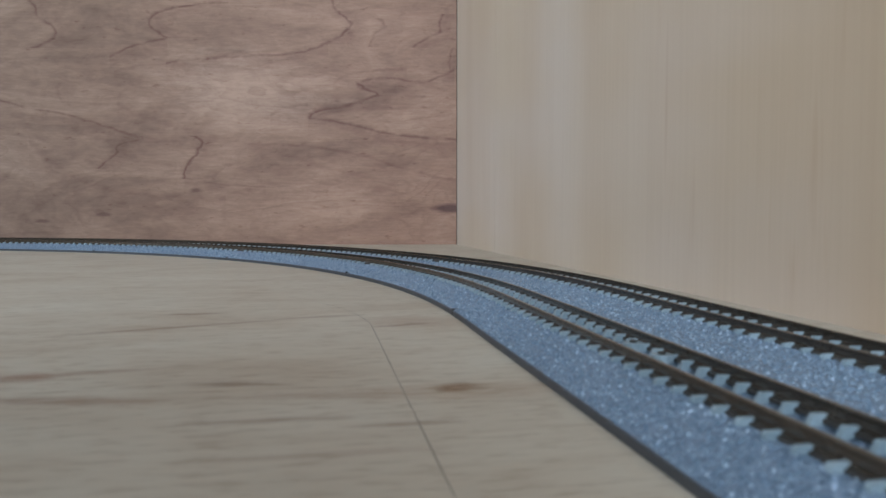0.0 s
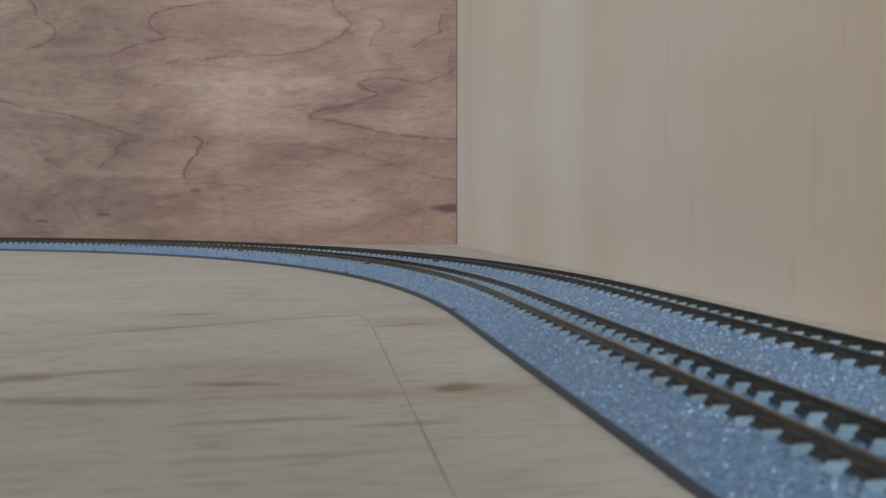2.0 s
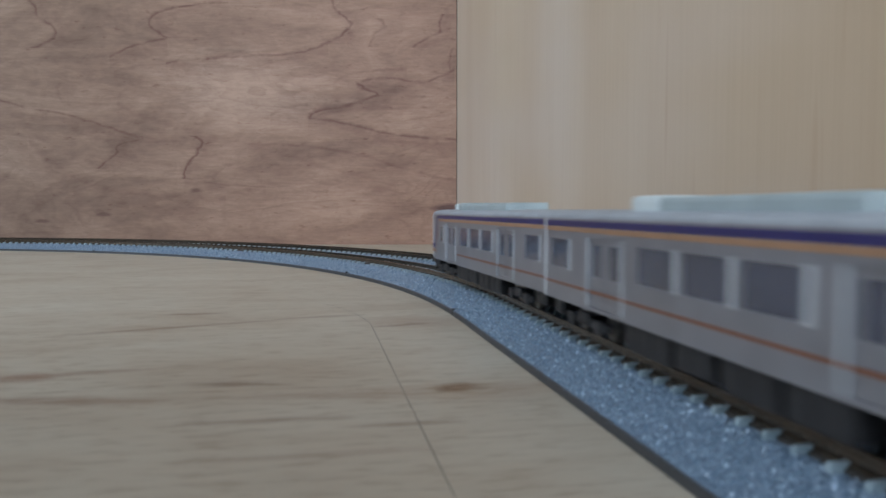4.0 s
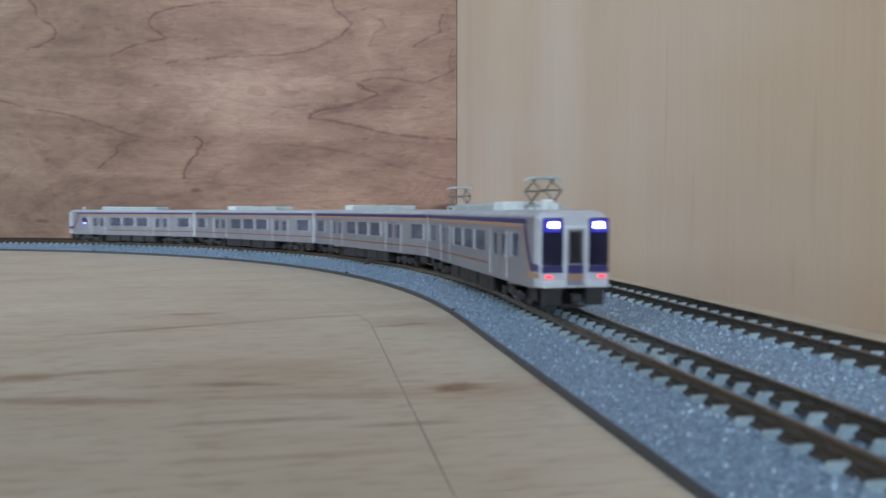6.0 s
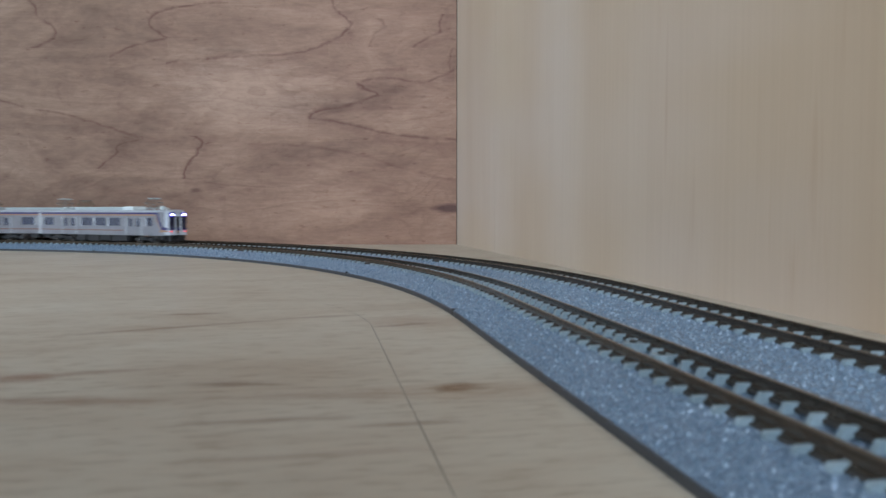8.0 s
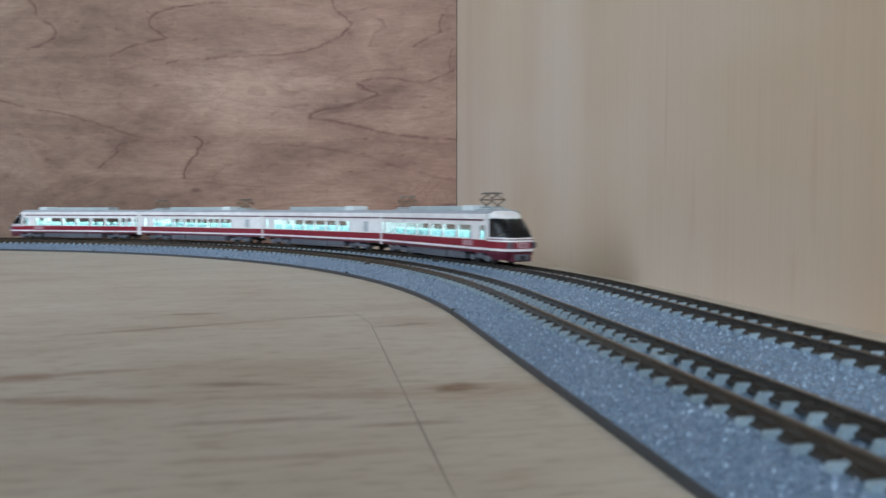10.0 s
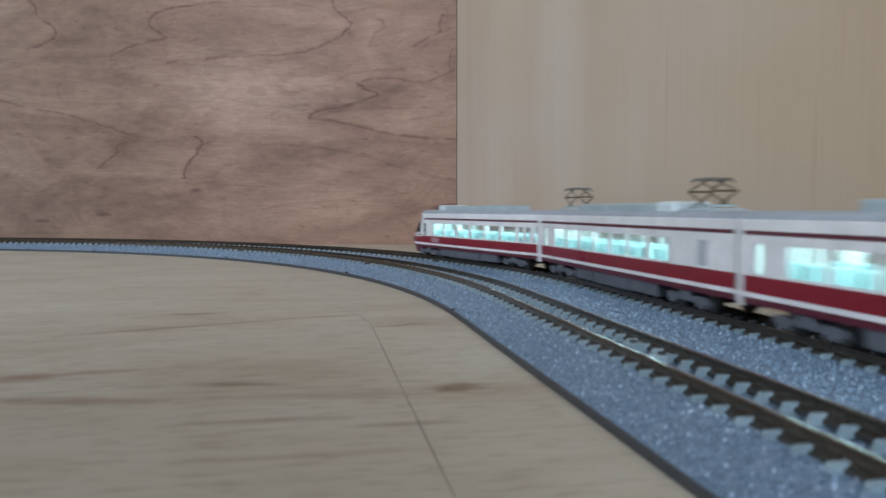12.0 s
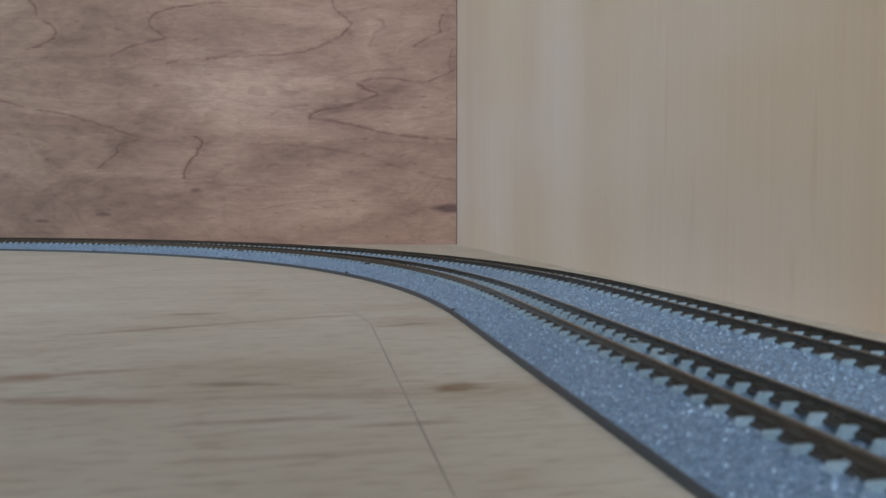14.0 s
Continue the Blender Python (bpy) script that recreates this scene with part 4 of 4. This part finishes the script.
def silver_cab(car, tail):
    """The rounded driver's end with two tall windscreens and a recessed gangway door."""
    x0, x1 = S_END - 3.2, S_END + 0.9
    ring = lambda x, h, z1: [(x, -h, S_LOW + 0.5), (x, h, S_LOW + 0.5), (x, h, z1 - 1.6), (x, h - 1.4, z1 - 0.4), (x, h - 4, z1), (x, -h + 4, z1), (x, -h + 1.4, z1 - 0.4), (x, -h, z1 - 1.6)]
    face = part("cab_face", loft([ring(x0, S_HALF, 21.9), ring(x0 + 2.0, S_HALF, 21.8), ring(x1 - 0.9, S_HALF - 0.2, 21.5), ring(x1 - 0.3, S_HALF - 0.4, 21.2), ring(x1, S_HALF - 0.75, 20.8)]), FACE_SILVER_LIT, car, "pale grey cab front with rounded corners, caught light painted in")
    for w in (-1, 1):
        ya, yb = sorted((w * 3.35, w * 8.7))
        part("windscreen", boxed(x1 - 0.3, x1 + 0.25, ya, yb, 10.3, 20.3, bevel=0.5), NAVY_GLASS, face, "tall dark windscreen")
        # halo of the headlight in the glass, painted as a dim glowing plate
        ya, yb = sorted((w * 3.8, w * 8.4))
        part("headlight_glow", boxed(x1 + 0.1, x1 + 0.35, ya, yb, 17.3, 20.0, bevel=0.2), FAINT_BLUE, face, "blue halo in the glass round the headlight, drawn as a glowing plate")
        ya, yb = sorted((w * 4.6, w * 7.2))
        part("headlight", boxed(x1 + 0.2, x1 + 0.5, ya, yb, 18.2, 19.4, bevel=0.3), LED_BLUE, face, "glowing blue-white headlight")
        ya, yb = sorted((w * 3.3, w * 8.7))
        part("navy_band", boxed(x1 - 0.2, x1 + 0.3, ya, yb, 8.9, 10.3), NAVY, face)
        ya, yb = sorted((w * 6.0, w * 7.9))
        part("tail_light", boxed(x1 - 0.1, x1 + 0.4, ya, yb, 7.7, 8.4, bevel=0.2), LED_RED if tail else LINE_BROWN, face, "red tail light")
        ya, yb = sorted((w * 2.9, w * 8.5))
        part("bumper_panel", boxed(x1 - 0.2, x1 + 0.5, ya, yb, 5.7, 7.3, bevel=0.25), FACE_GREY, face)
        ya, yb = sorted((w * 2.3, w * 3.25))
        part("door_pillar", boxed(x1 - 0.2, x1 + 0.55, ya, yb, 6.0, 18.6, bevel=0.2), FACE_GREY, face)
        ya, yb = sorted((w * 3.2, w * 8.0))
        part("skirt", boxed(x1 - 2.6, x1 - 0.6, ya, yb, 1.6, 5.6, bevel=0.3), UNDER, face, "dark grey skirt plate")
    part("door_head", boxed(x1 - 0.2, x1 + 0.5, -2.3, 2.3, 17.9, 18.6, bevel=0.15), FACE_GREY, face)
    part("gangway_door", boxed(x1 - 0.4, x1 + 0.1, -2.2, 2.2, 6.2, 17.9), SILVER, face)
    part("door_window", boxed(x1 - 0.1, x1 + 0.2, -1.6, 1.6, 10.8, 17.4), DARK_GLASS, face)
    part("door_navy", boxed(x1 - 0.1, x1 + 0.16, -2.15, 2.15, 8.7, 10.5), NAVY, face)
    part("door_orange", boxed(x1 - 0.1, x1 + 0.16, -2.15, 2.15, 7.5, 8.5), ORANGE, face)
    part("coupler", boxed(x1 - 1.5, x1 + 1.8, -1.3, 1.3, 2.4, 4.4, bevel=0.3), UNDER, face)
    bm = boxed(x1 - 1.2, x1 - 0.4, -3.0, 3.0, 1.2, 2.0, bevel=0.1)
    part("snow_plough", bm, UNDER, face)


def silver_car(cab=False, tail=False, pantos=False):
    car = new("commuter_train_car")
    end = S_END - (2.0 if cab else 0)
    for w in (-1, 1):
        silver_side(car, w, cab, tail)
    xs = [(-S_END, 1.0), (end, 1.0)]
    part("roof", loft(roof_rings(xs, S_HALF - 0.05, S_HIGH, S_TOP)), ROOF_GREY, car, smooth=False)
    part("floor_pan", boxed(-S_END, end, -8.5, 8.5, S_LOW - 0.1, S_LOW + 0.5), UNDER, car)
    for x in ((-S_END,) if cab else (-S_END, S_END)):
        a, b = sorted((x, x - math.copysign(0.7, x)))
        part("end_wall", boxed(a, b, -S_HALF + 0.75, S_HALF - 0.75, S_LOW, S_HIGH + 0.3), SILVER, car)
        gangway(car, x, UNDER, S_LOW - 0.2, 19.0)
    for a, b in ((-64, -46), (-24, 23), (46, 58 if cab else 64)):
        for w in (-1, 1):
            ya, yb = sorted((w * 8.2, w * 5.2))
            bm = boxed(a, b, ya, yb, S_LOW + 0.5, 8.6, bevel=0.3)
            ya, yb = sorted((w * 8.4, w * 7.6))
            box(bm, a, b, ya, yb, 8.0, 11.6, 0.3)
            part("bench", bm, SEAT_BLUE, car)
    if pantos:
        unit = (-32, 30)
        for x in (-50, 45.8):
            pantograph(car, x, 22.6, 29.6, PANTO_GREY, AC_GREY)
        part("cable_box", boxed(56.2, 59.0, -4.6, -1.6, 21.0, 24.2, bevel=0.4), AC_WHITE, car)
        part("horn_cover", boxed(61.3, 62.8, -3.4, -1.8, 21.0, 23.4, bevel=0.4), AC_WHITE, car)
    else:
        unit = (-27, 31.0 if cab else 27)
    part("air_conditioner", boxed(unit[0], unit[1], -6.6, 6.6, 20.8, 23.7, bevel=0.7), AC_GREY, car, "long pale roof unit")
    part("unit_end", boxed(unit[1] - 9, unit[1] + 1.5, -6.9, 6.9, 20.8, 24.0, bevel=0.8), AC_WHITE if pantos or not cab else AC_GREY, car, "white roof unit")
    if cab and not pantos:
        part("antenna", boxed(62.6, 63.6, -0.7, 0.7, 21.2, 23.9, bevel=0.25), AC_WHITE, car)
    underfloor(car, [(-28, -17, 1.0, 0.5), (-15.5, -3, 0.8, 0.7), (-1.5, 9, 1.3, 0.4), (10.5, 27, 0.9, 0.6), (-66, -59, 2.2, 0.8), (59, 64, 2.2, 0.8)], UNDER, S_LOW)
    bogs = [bogie(car, x, UNDER) for x in (-45.5, 45.5)]
    if cab:
        silver_cab(car, tail)
    trim(car, 0.943 if cab else 0.99, 0.914, 0.085)
    return car, bogs


# ---- red and cream express train ----
R_HALF, R_LOW, R_HIGH, R_TOP, R_END = 9.2, 4.7, 19.6, 21.3, 65.6
R_WIN = (10.2, 15.4)


def express_panes(kind):
    if kind == "cab":
        return [(-63.0, -60.3), (-57.5, -54), (-52, -48.2)] + [(-46.0 + 14.1 * i, -33.7 + 14.1 * i) for i in range(6)] + [(44.5, 49.0)]
    return [(-59.5, -56.5)] + [(-49 + 12.3 * i, -38.2 + 12.3 * i) for i in range(7)] + [(49.5, 54.0)]


def express_side(car, w, cab):
    panes = express_panes("cab" if cab else "mid")
    end = 50.5 if cab else R_END
    side = part("body_side", holed_panel(-R_END, end, R_LOW, R_HIGH, [(a, b, *R_WIN) for a, b in panes], w * R_HALF, 0.6), CREAM, car)
    y = w * R_HALF
    for a, b in panes:
        ya, yb = sorted((y - w * 0.2, y - w * 0.4))
        part("window_pane", boxed(a, b, ya, yb, *R_WIN), WINDOW_GLASS if cab or a < 49 else VESTIBULE_GLASS, side, "lit window pane" if cab or a < 49 else "hazy vestibule window")
    ya, yb = sorted((y - w * 0.1, y + w * 0.06))
    part("crimson_belt", boxed(-R_END + 0.9, end, ya, yb, 6.75, 9.75), CRIMSON, side)
    part("crimson_sill", boxed(-R_END + 0.9, end, ya, yb, R_LOW - 0.05, 5.85), MAROON, side)
    part("eave_line", boxed(-R_END + 0.9, end - (3 if cab else 0.9), ya, yb, 17.0, 17.75), MAROON, side)
    bm = boxed(-R_END, -R_END + 2.0, *sorted((y - w * 0.1, y + w * 0.2)), R_LOW - 0.6, R_HIGH)
    part("corner_post", bm, CREAM, side)
    if cab:
        ya, yb = sorted((y, y + w * 0.1))
        part("nameplate", boxed(29.5, 38.5, ya, yb, 7.3, 9.2), SIGN_PINK, side, "small pale plate with unreadable writing")
        bm = bmesh.new()
        for i in range(7):
            box(bm, 30.4 + i * 1.08, 30.9 + i * 1.08, *sorted((y, y + w * 0.13)), 8.0, 8.5)
        part("plate_bar", bm, PLATE_MARK, side)


def express_cab(car, lit):
    """A raked wraparound nose: dark glass above, striped crimson below."""

    def plan(x_side, x_nose, h, z, inset=0.0, n=16):
        """A bow-shaped outline in plan from one side to the other."""
        out = []
        for i in range(n + 1):
            a = -math.pi / 2 + math.pi * i / n
            y = h * math.copysign(abs(math.sin(a)) ** 0.55, a)
            out.append((x_side + (x_nose - x_side) * max(0.0, math.cos(a)) ** 0.55 - inset, y, z))
        return out

    def skin(name, levels, mat, parent=None, label="", cap=True):
        rings = [q + [(49.0, R_HALF * 0.5, q[0][2]), (49.0, -R_HALF * 0.5, q[0][2])] for q in levels]
        return part(name, loft(rings), mat, parent or car, label)

    h = R_HALF
    nose = skin("nose", [plan(50.5, 64.6, h - 0.6, 2.2), plan(50.5, 65.8, h, 4.6), plan(50.5, 66.4, h, 5.85)], MAROON, None, "dark maroon rounded nose of the driving car")
    skin("nose_stripe", [plan(50.5, 66.7, h + 0.06, 5.85), plan(50.5, 66.7, h + 0.06, 6.75)], CREAM, nose, "white stripe")
    skin("nose_belt", [plan(50.5, 66.5, h, 6.75), plan(50.5, 66.3, h, 9.35)], CRIMSON, nose)
    skin("nose_ledge", [plan(50.5, 66.6, h + 0.05, 9.35), plan(50.5, 66.5, h + 0.05, 10.0)], CREAM, nose)
    skin("nose_line", [plan(50.5, 66.3, h, 10.0), plan(50.5, 66.0, h, 10.4)], MAROON, nose)
    skin("nose_sill", [plan(50.5, 66.1, h, 10.4), plan(50.5, 65.6, h, 10.9)], CREAM, nose)
    glassy = skin("windscreen", [plan(51.0, 65.2, h - 0.15, 10.9), plan(51.2, 63.2, h - 0.3, 13.4), plan(51.4, 59.6, h - 0.7, 16.2), plan(51.2, 56.0, h - 1.2, 18.2)], DARK_GLASS, nose, "raked dark wraparound windscreen")
    for w in (-1, 1):
        bm = rod(bmesh.new(), (52.0, w * (h - 0.12), 10.9), (50.7, w * (h - 0.3), 17.6), 0.5)
        part("pillar", bm, CREAM, nose)
        bm = rod(bmesh.new(), (63.4, w * 3.2, 10.9), (56.6, w * 2.6, 18.1), 0.22)
        part("glazing_bar", bm, AC_GREY, nose)
    skin("brow", [plan(49.4, 56.4, h - 1.0, 18.0), plan(49.4, 55.6, h - 1.3, 19.2), plan(49.4, 53.6, h - 2.4, 20.4), plan(49.4, 50.6, h - 4.0, 21.1)], CREAM, nose, "cream roof brow over the windscreen")
    part("train_sign", boxed(65.6, 66.75, -3.0, 3.0, 7.1, 9.1, bevel=0.2), SIGN_PINK, nose, "pale destination plate with unreadable writing")
    bm = bmesh.new()
    for i in range(4):
        box(bm, 66.4, 66.82, -2.3 + i * 1.2, -1.4 + i * 1.2, 7.7, 8.5)
    part("sign_bar", bm, PLATE_MARK, nose)
    for w in (-1, 1):
        a, b = sorted((w * 5.0, w * 7.3))
        bm = boxed(62.6, 66.2, a, b, 7.0, 7.45)
        box(bm, 62.6, 66.2, a, b, 8.7, 9.1)
        box(bm, 62.6, 66.2, a, a + 0.5, 7.4, 8.8)
        box(bm, 62.6, 66.2, b - 0.5, b, 7.4, 8.8)
        part("lamp_housing", bm, UNDER_GREY, nose, "grey square lamp housing")
        part("headlight", boxed(62.8, 63.9, a + 0.5, b - 0.5, 7.45, 8.7), LED_WARM if lit else SIGN_PINK, nose, "small recessed headlight")
    part("coupler_cover", boxed(63.4, 65.9, -3.9, 3.9, 1.9, 4.9, bevel=0.5), UNDER_GREY, nose, "light grey coupler cover")
    part("coupler_recess", boxed(62.6, 65.4, -5.4, 5.4, 1.5, 5.3, bevel=0.4), MAROON, nose)
    part("coupler", boxed(65.8, 66.7, -0.9, 0.9, 2.4, 4.2, bevel=0.2), UNDER, nose)


def express_car(cab=False, pantos=False, lit=False):
    car = new("express_train_car")
    end = 51.0 if cab else R_END
    for w in (-1, 1):
        express_side(car, w, cab)
    part("roof", loft(roof_rings([(-R_END, 1.0), (end, 1.0)], R_HALF - 0.05, R_HIGH, R_TOP)), ROOF_GREY, car)
    part("eave_panel", loft(roof_rings([(-R_END - 0.02, 0.42), (end + 0.02, 0.42)], R_HALF + 0.03, R_HIGH - 0.05, R_TOP)), CREAM, car)
    part("floor_pan", boxed(-R_END, end + 8 if cab else end, -8.5, 8.5, R_LOW - 0.1, R_LOW + 0.5), UNDER, car)
    for x in ((-R_END,) if cab else (-R_END, R_END)):
        a, b = sorted((x, x - math.copysign(0.7, x)))
        part("end_wall", boxed(a, b, -R_HALF + 0.65, R_HALF - 0.65, R_LOW, R_HIGH + 0.3), CREAM, car)
        gangway(car, x, UNDER, R_LOW, 17.6)
    saloon = part("saloon", boxed(-R_END + 2, end - 4, -8.2, 8.2, R_LOW + 0.6, 7.6), SALOON, car, "pale lit saloon floor")
    fore = end - 4 if cab else 47.6
    part("partition", boxed(fore, fore + 0.6, -8.2, 8.2, R_LOW + 0.6, 18.6), SALOON, car)
    n = 13 if cab else 15
    for i in range(n):
        x = -R_END + 12 + i * (end + R_END - 22) / n
        bm = boxed(x, x + 2.6, -7.9, -2.2, 7.6, 9.6, bevel=0.3)
        box(bm, x, x + 1.0, -7.9, -2.2, 9.4, 12.6, 0.4)
        box(bm, x, x + 2.6, 2.2, 7.9, 7.6, 9.6, 0.3)
        box(bm, x, x + 1.0, 2.2, 7.9, 9.4, 12.6, 0.4)
        part("seat_pair", bm, SALOON_SEAT, saloon)
    part("light_strip", boxed(-R_END + 6, end - 7 if cab else 46.5, -2.2, 2.2, 17.9, 18.4), STRIP, car, "glowing cyan-white ceiling light strip")
    unit = (-33, 24) if pantos else (-34, 28)
    part("air_conditioner", boxed(unit[0], unit[1], -6.2, 6.2, 20.2, 23.0, bevel=0.6), AC_GREY, car, "long pale grey roof unit")
    part("unit_end", boxed(unit[1] - 1, unit[1] + 8, -6.2, 6.2, 20.2, 23.3, bevel=0.9), AC_WHITE, car, "white rounded roof unit")
    if pantos:
        for x in (-48, 41.2):
            pantograph(car, x, 22.0, 28.2, PANTO_BRONZE, PANTO_GREY)
            part("mounting_plate", boxed(x - 7, x + 7, -5.4, 5.4, 20.6, 21.7, bevel=0.3), AC_GREY, car)
    underfloor(car, [(-29, -14, 1.3, 0.3), (-13, 12, 1.1, 0.2), (13, 29, 1.3, 0.3)], UNDER_GREY, R_LOW)
    bogs = [bogie(car, x, UNDER_GREY) for x in (-44, 44)]
    if cab:
        express_cab(car, lit)
    trim(car, 0.985 if cab else 1.0, 0.914, 0.12)
    return car, bogs


SILVER_PITCH, EXPRESS_PITCH = 138.8, 133.0

silver = []
for kind in ("head", "mid", "mid", "tail"):
    car, bogs = silver_car(cab=kind in ("head", "tail"), tail=kind == "tail", pantos=kind == "tail")
    words = {"head": "silver model commuter driving car with navy stripes and blue cab light", "mid": "silver model commuter car with navy and orange stripes",
             "tail": "silver model commuter end car with pantographs and lit tail lights"}[kind]
    tagged(car, words, "train car", "silver commuter train")
    silver.append((car, bogs, -1 if kind == "tail" else 1))

express = []
for kind in ("head", "mid", "panto", "tail"):
    car, bogs = express_car(cab=kind in ("head", "tail"), pantos=kind in ("head", "panto"), lit=kind == "head")
    words = {"head": "cream and crimson model express driving car with raked nose and pantographs", "mid": "cream and crimson model express car with lit windows",
             "panto": "cream and crimson model express car with two pantographs", "tail": "cream and crimson model express end car with raked nose"}[kind]
    tagged(car, words, "train car", "red express train")
    express.append((car, bogs, -1 if kind == "tail" else 1))


# ---- the trains run ----
def silver_at(t):
    """Place of the joint before the last car along the inner track."""
    return float(np.interp(t, (0.0, 3.0, 3.2, 5.5, 6.2, 6.5, 7.0, 7.5, 14.0), (-951.0, -326.5, -282.5, 191.5, 338.8, 405.0, 513.0, 621.5, 2077.0)))


def express_at(t):
    """Place of the joint before the last car along the outer track; s falls as it runs."""
    return float(np.interp(t, (0.0, 10.3, 11.5, 12.5, 14.0), (2874.0, 645.0, 386.0, 172.5, -146.0)))


def car_pose(s, off, half_base, sense):
    """A car's pose from the places of its two bogies; sense 1: its +x end looks to growing s."""
    a, _ = on_track(s - half_base, off)
    b, _ = on_track(s + half_base, off)
    mid, way = (a + b) / 2, (b - a) * sense
    yaw = math.degrees(math.atan2(way.y, way.x))
    return pose(mid.x * MM, mid.y * MM, RAIL_TOP * MM, 0, 0, yaw), yaw


END_SHIFT = {1: 4.3, -1: 1.0}


def motions():
    times = [0.2 * i for i in range(71)]
    for train, place, off, pitch, run in ((silver, silver_at, 0.0, SILVER_PITCH, 1), (express, express_at, SPACING, EXPRESS_PITCH, -1)):
        for k, (car, bogs, turn) in enumerate(train):
            sense = run * turn
            rows, swings = [], ([], [])
            for t in times:
                s = place(t) + run * (pitch * (2.5 - k) + END_SHIFT[run] * (k == 3) - END_SHIFT[run] * (k == 0))
                base = abs(bogs[0].location.x) / MM
                m, yaw = car_pose(s, off, base, sense)
                rows.append((t, m))
                for end in (0, 1):
                    x = -base if end == 0 else base
                    _, way = on_track(s + sense * x, off)
                    way = way * sense
                    d = (math.degrees(math.atan2(way.y, way.x)) - yaw + 180) % 360 - 180
                    swings[end].append((t, pose(x * MM, 0, 0, 0, 0, d)))
            walk(car, rows)
            for bog, swing in zip(bogs, swings):
                walk(bog, swing)


motions()
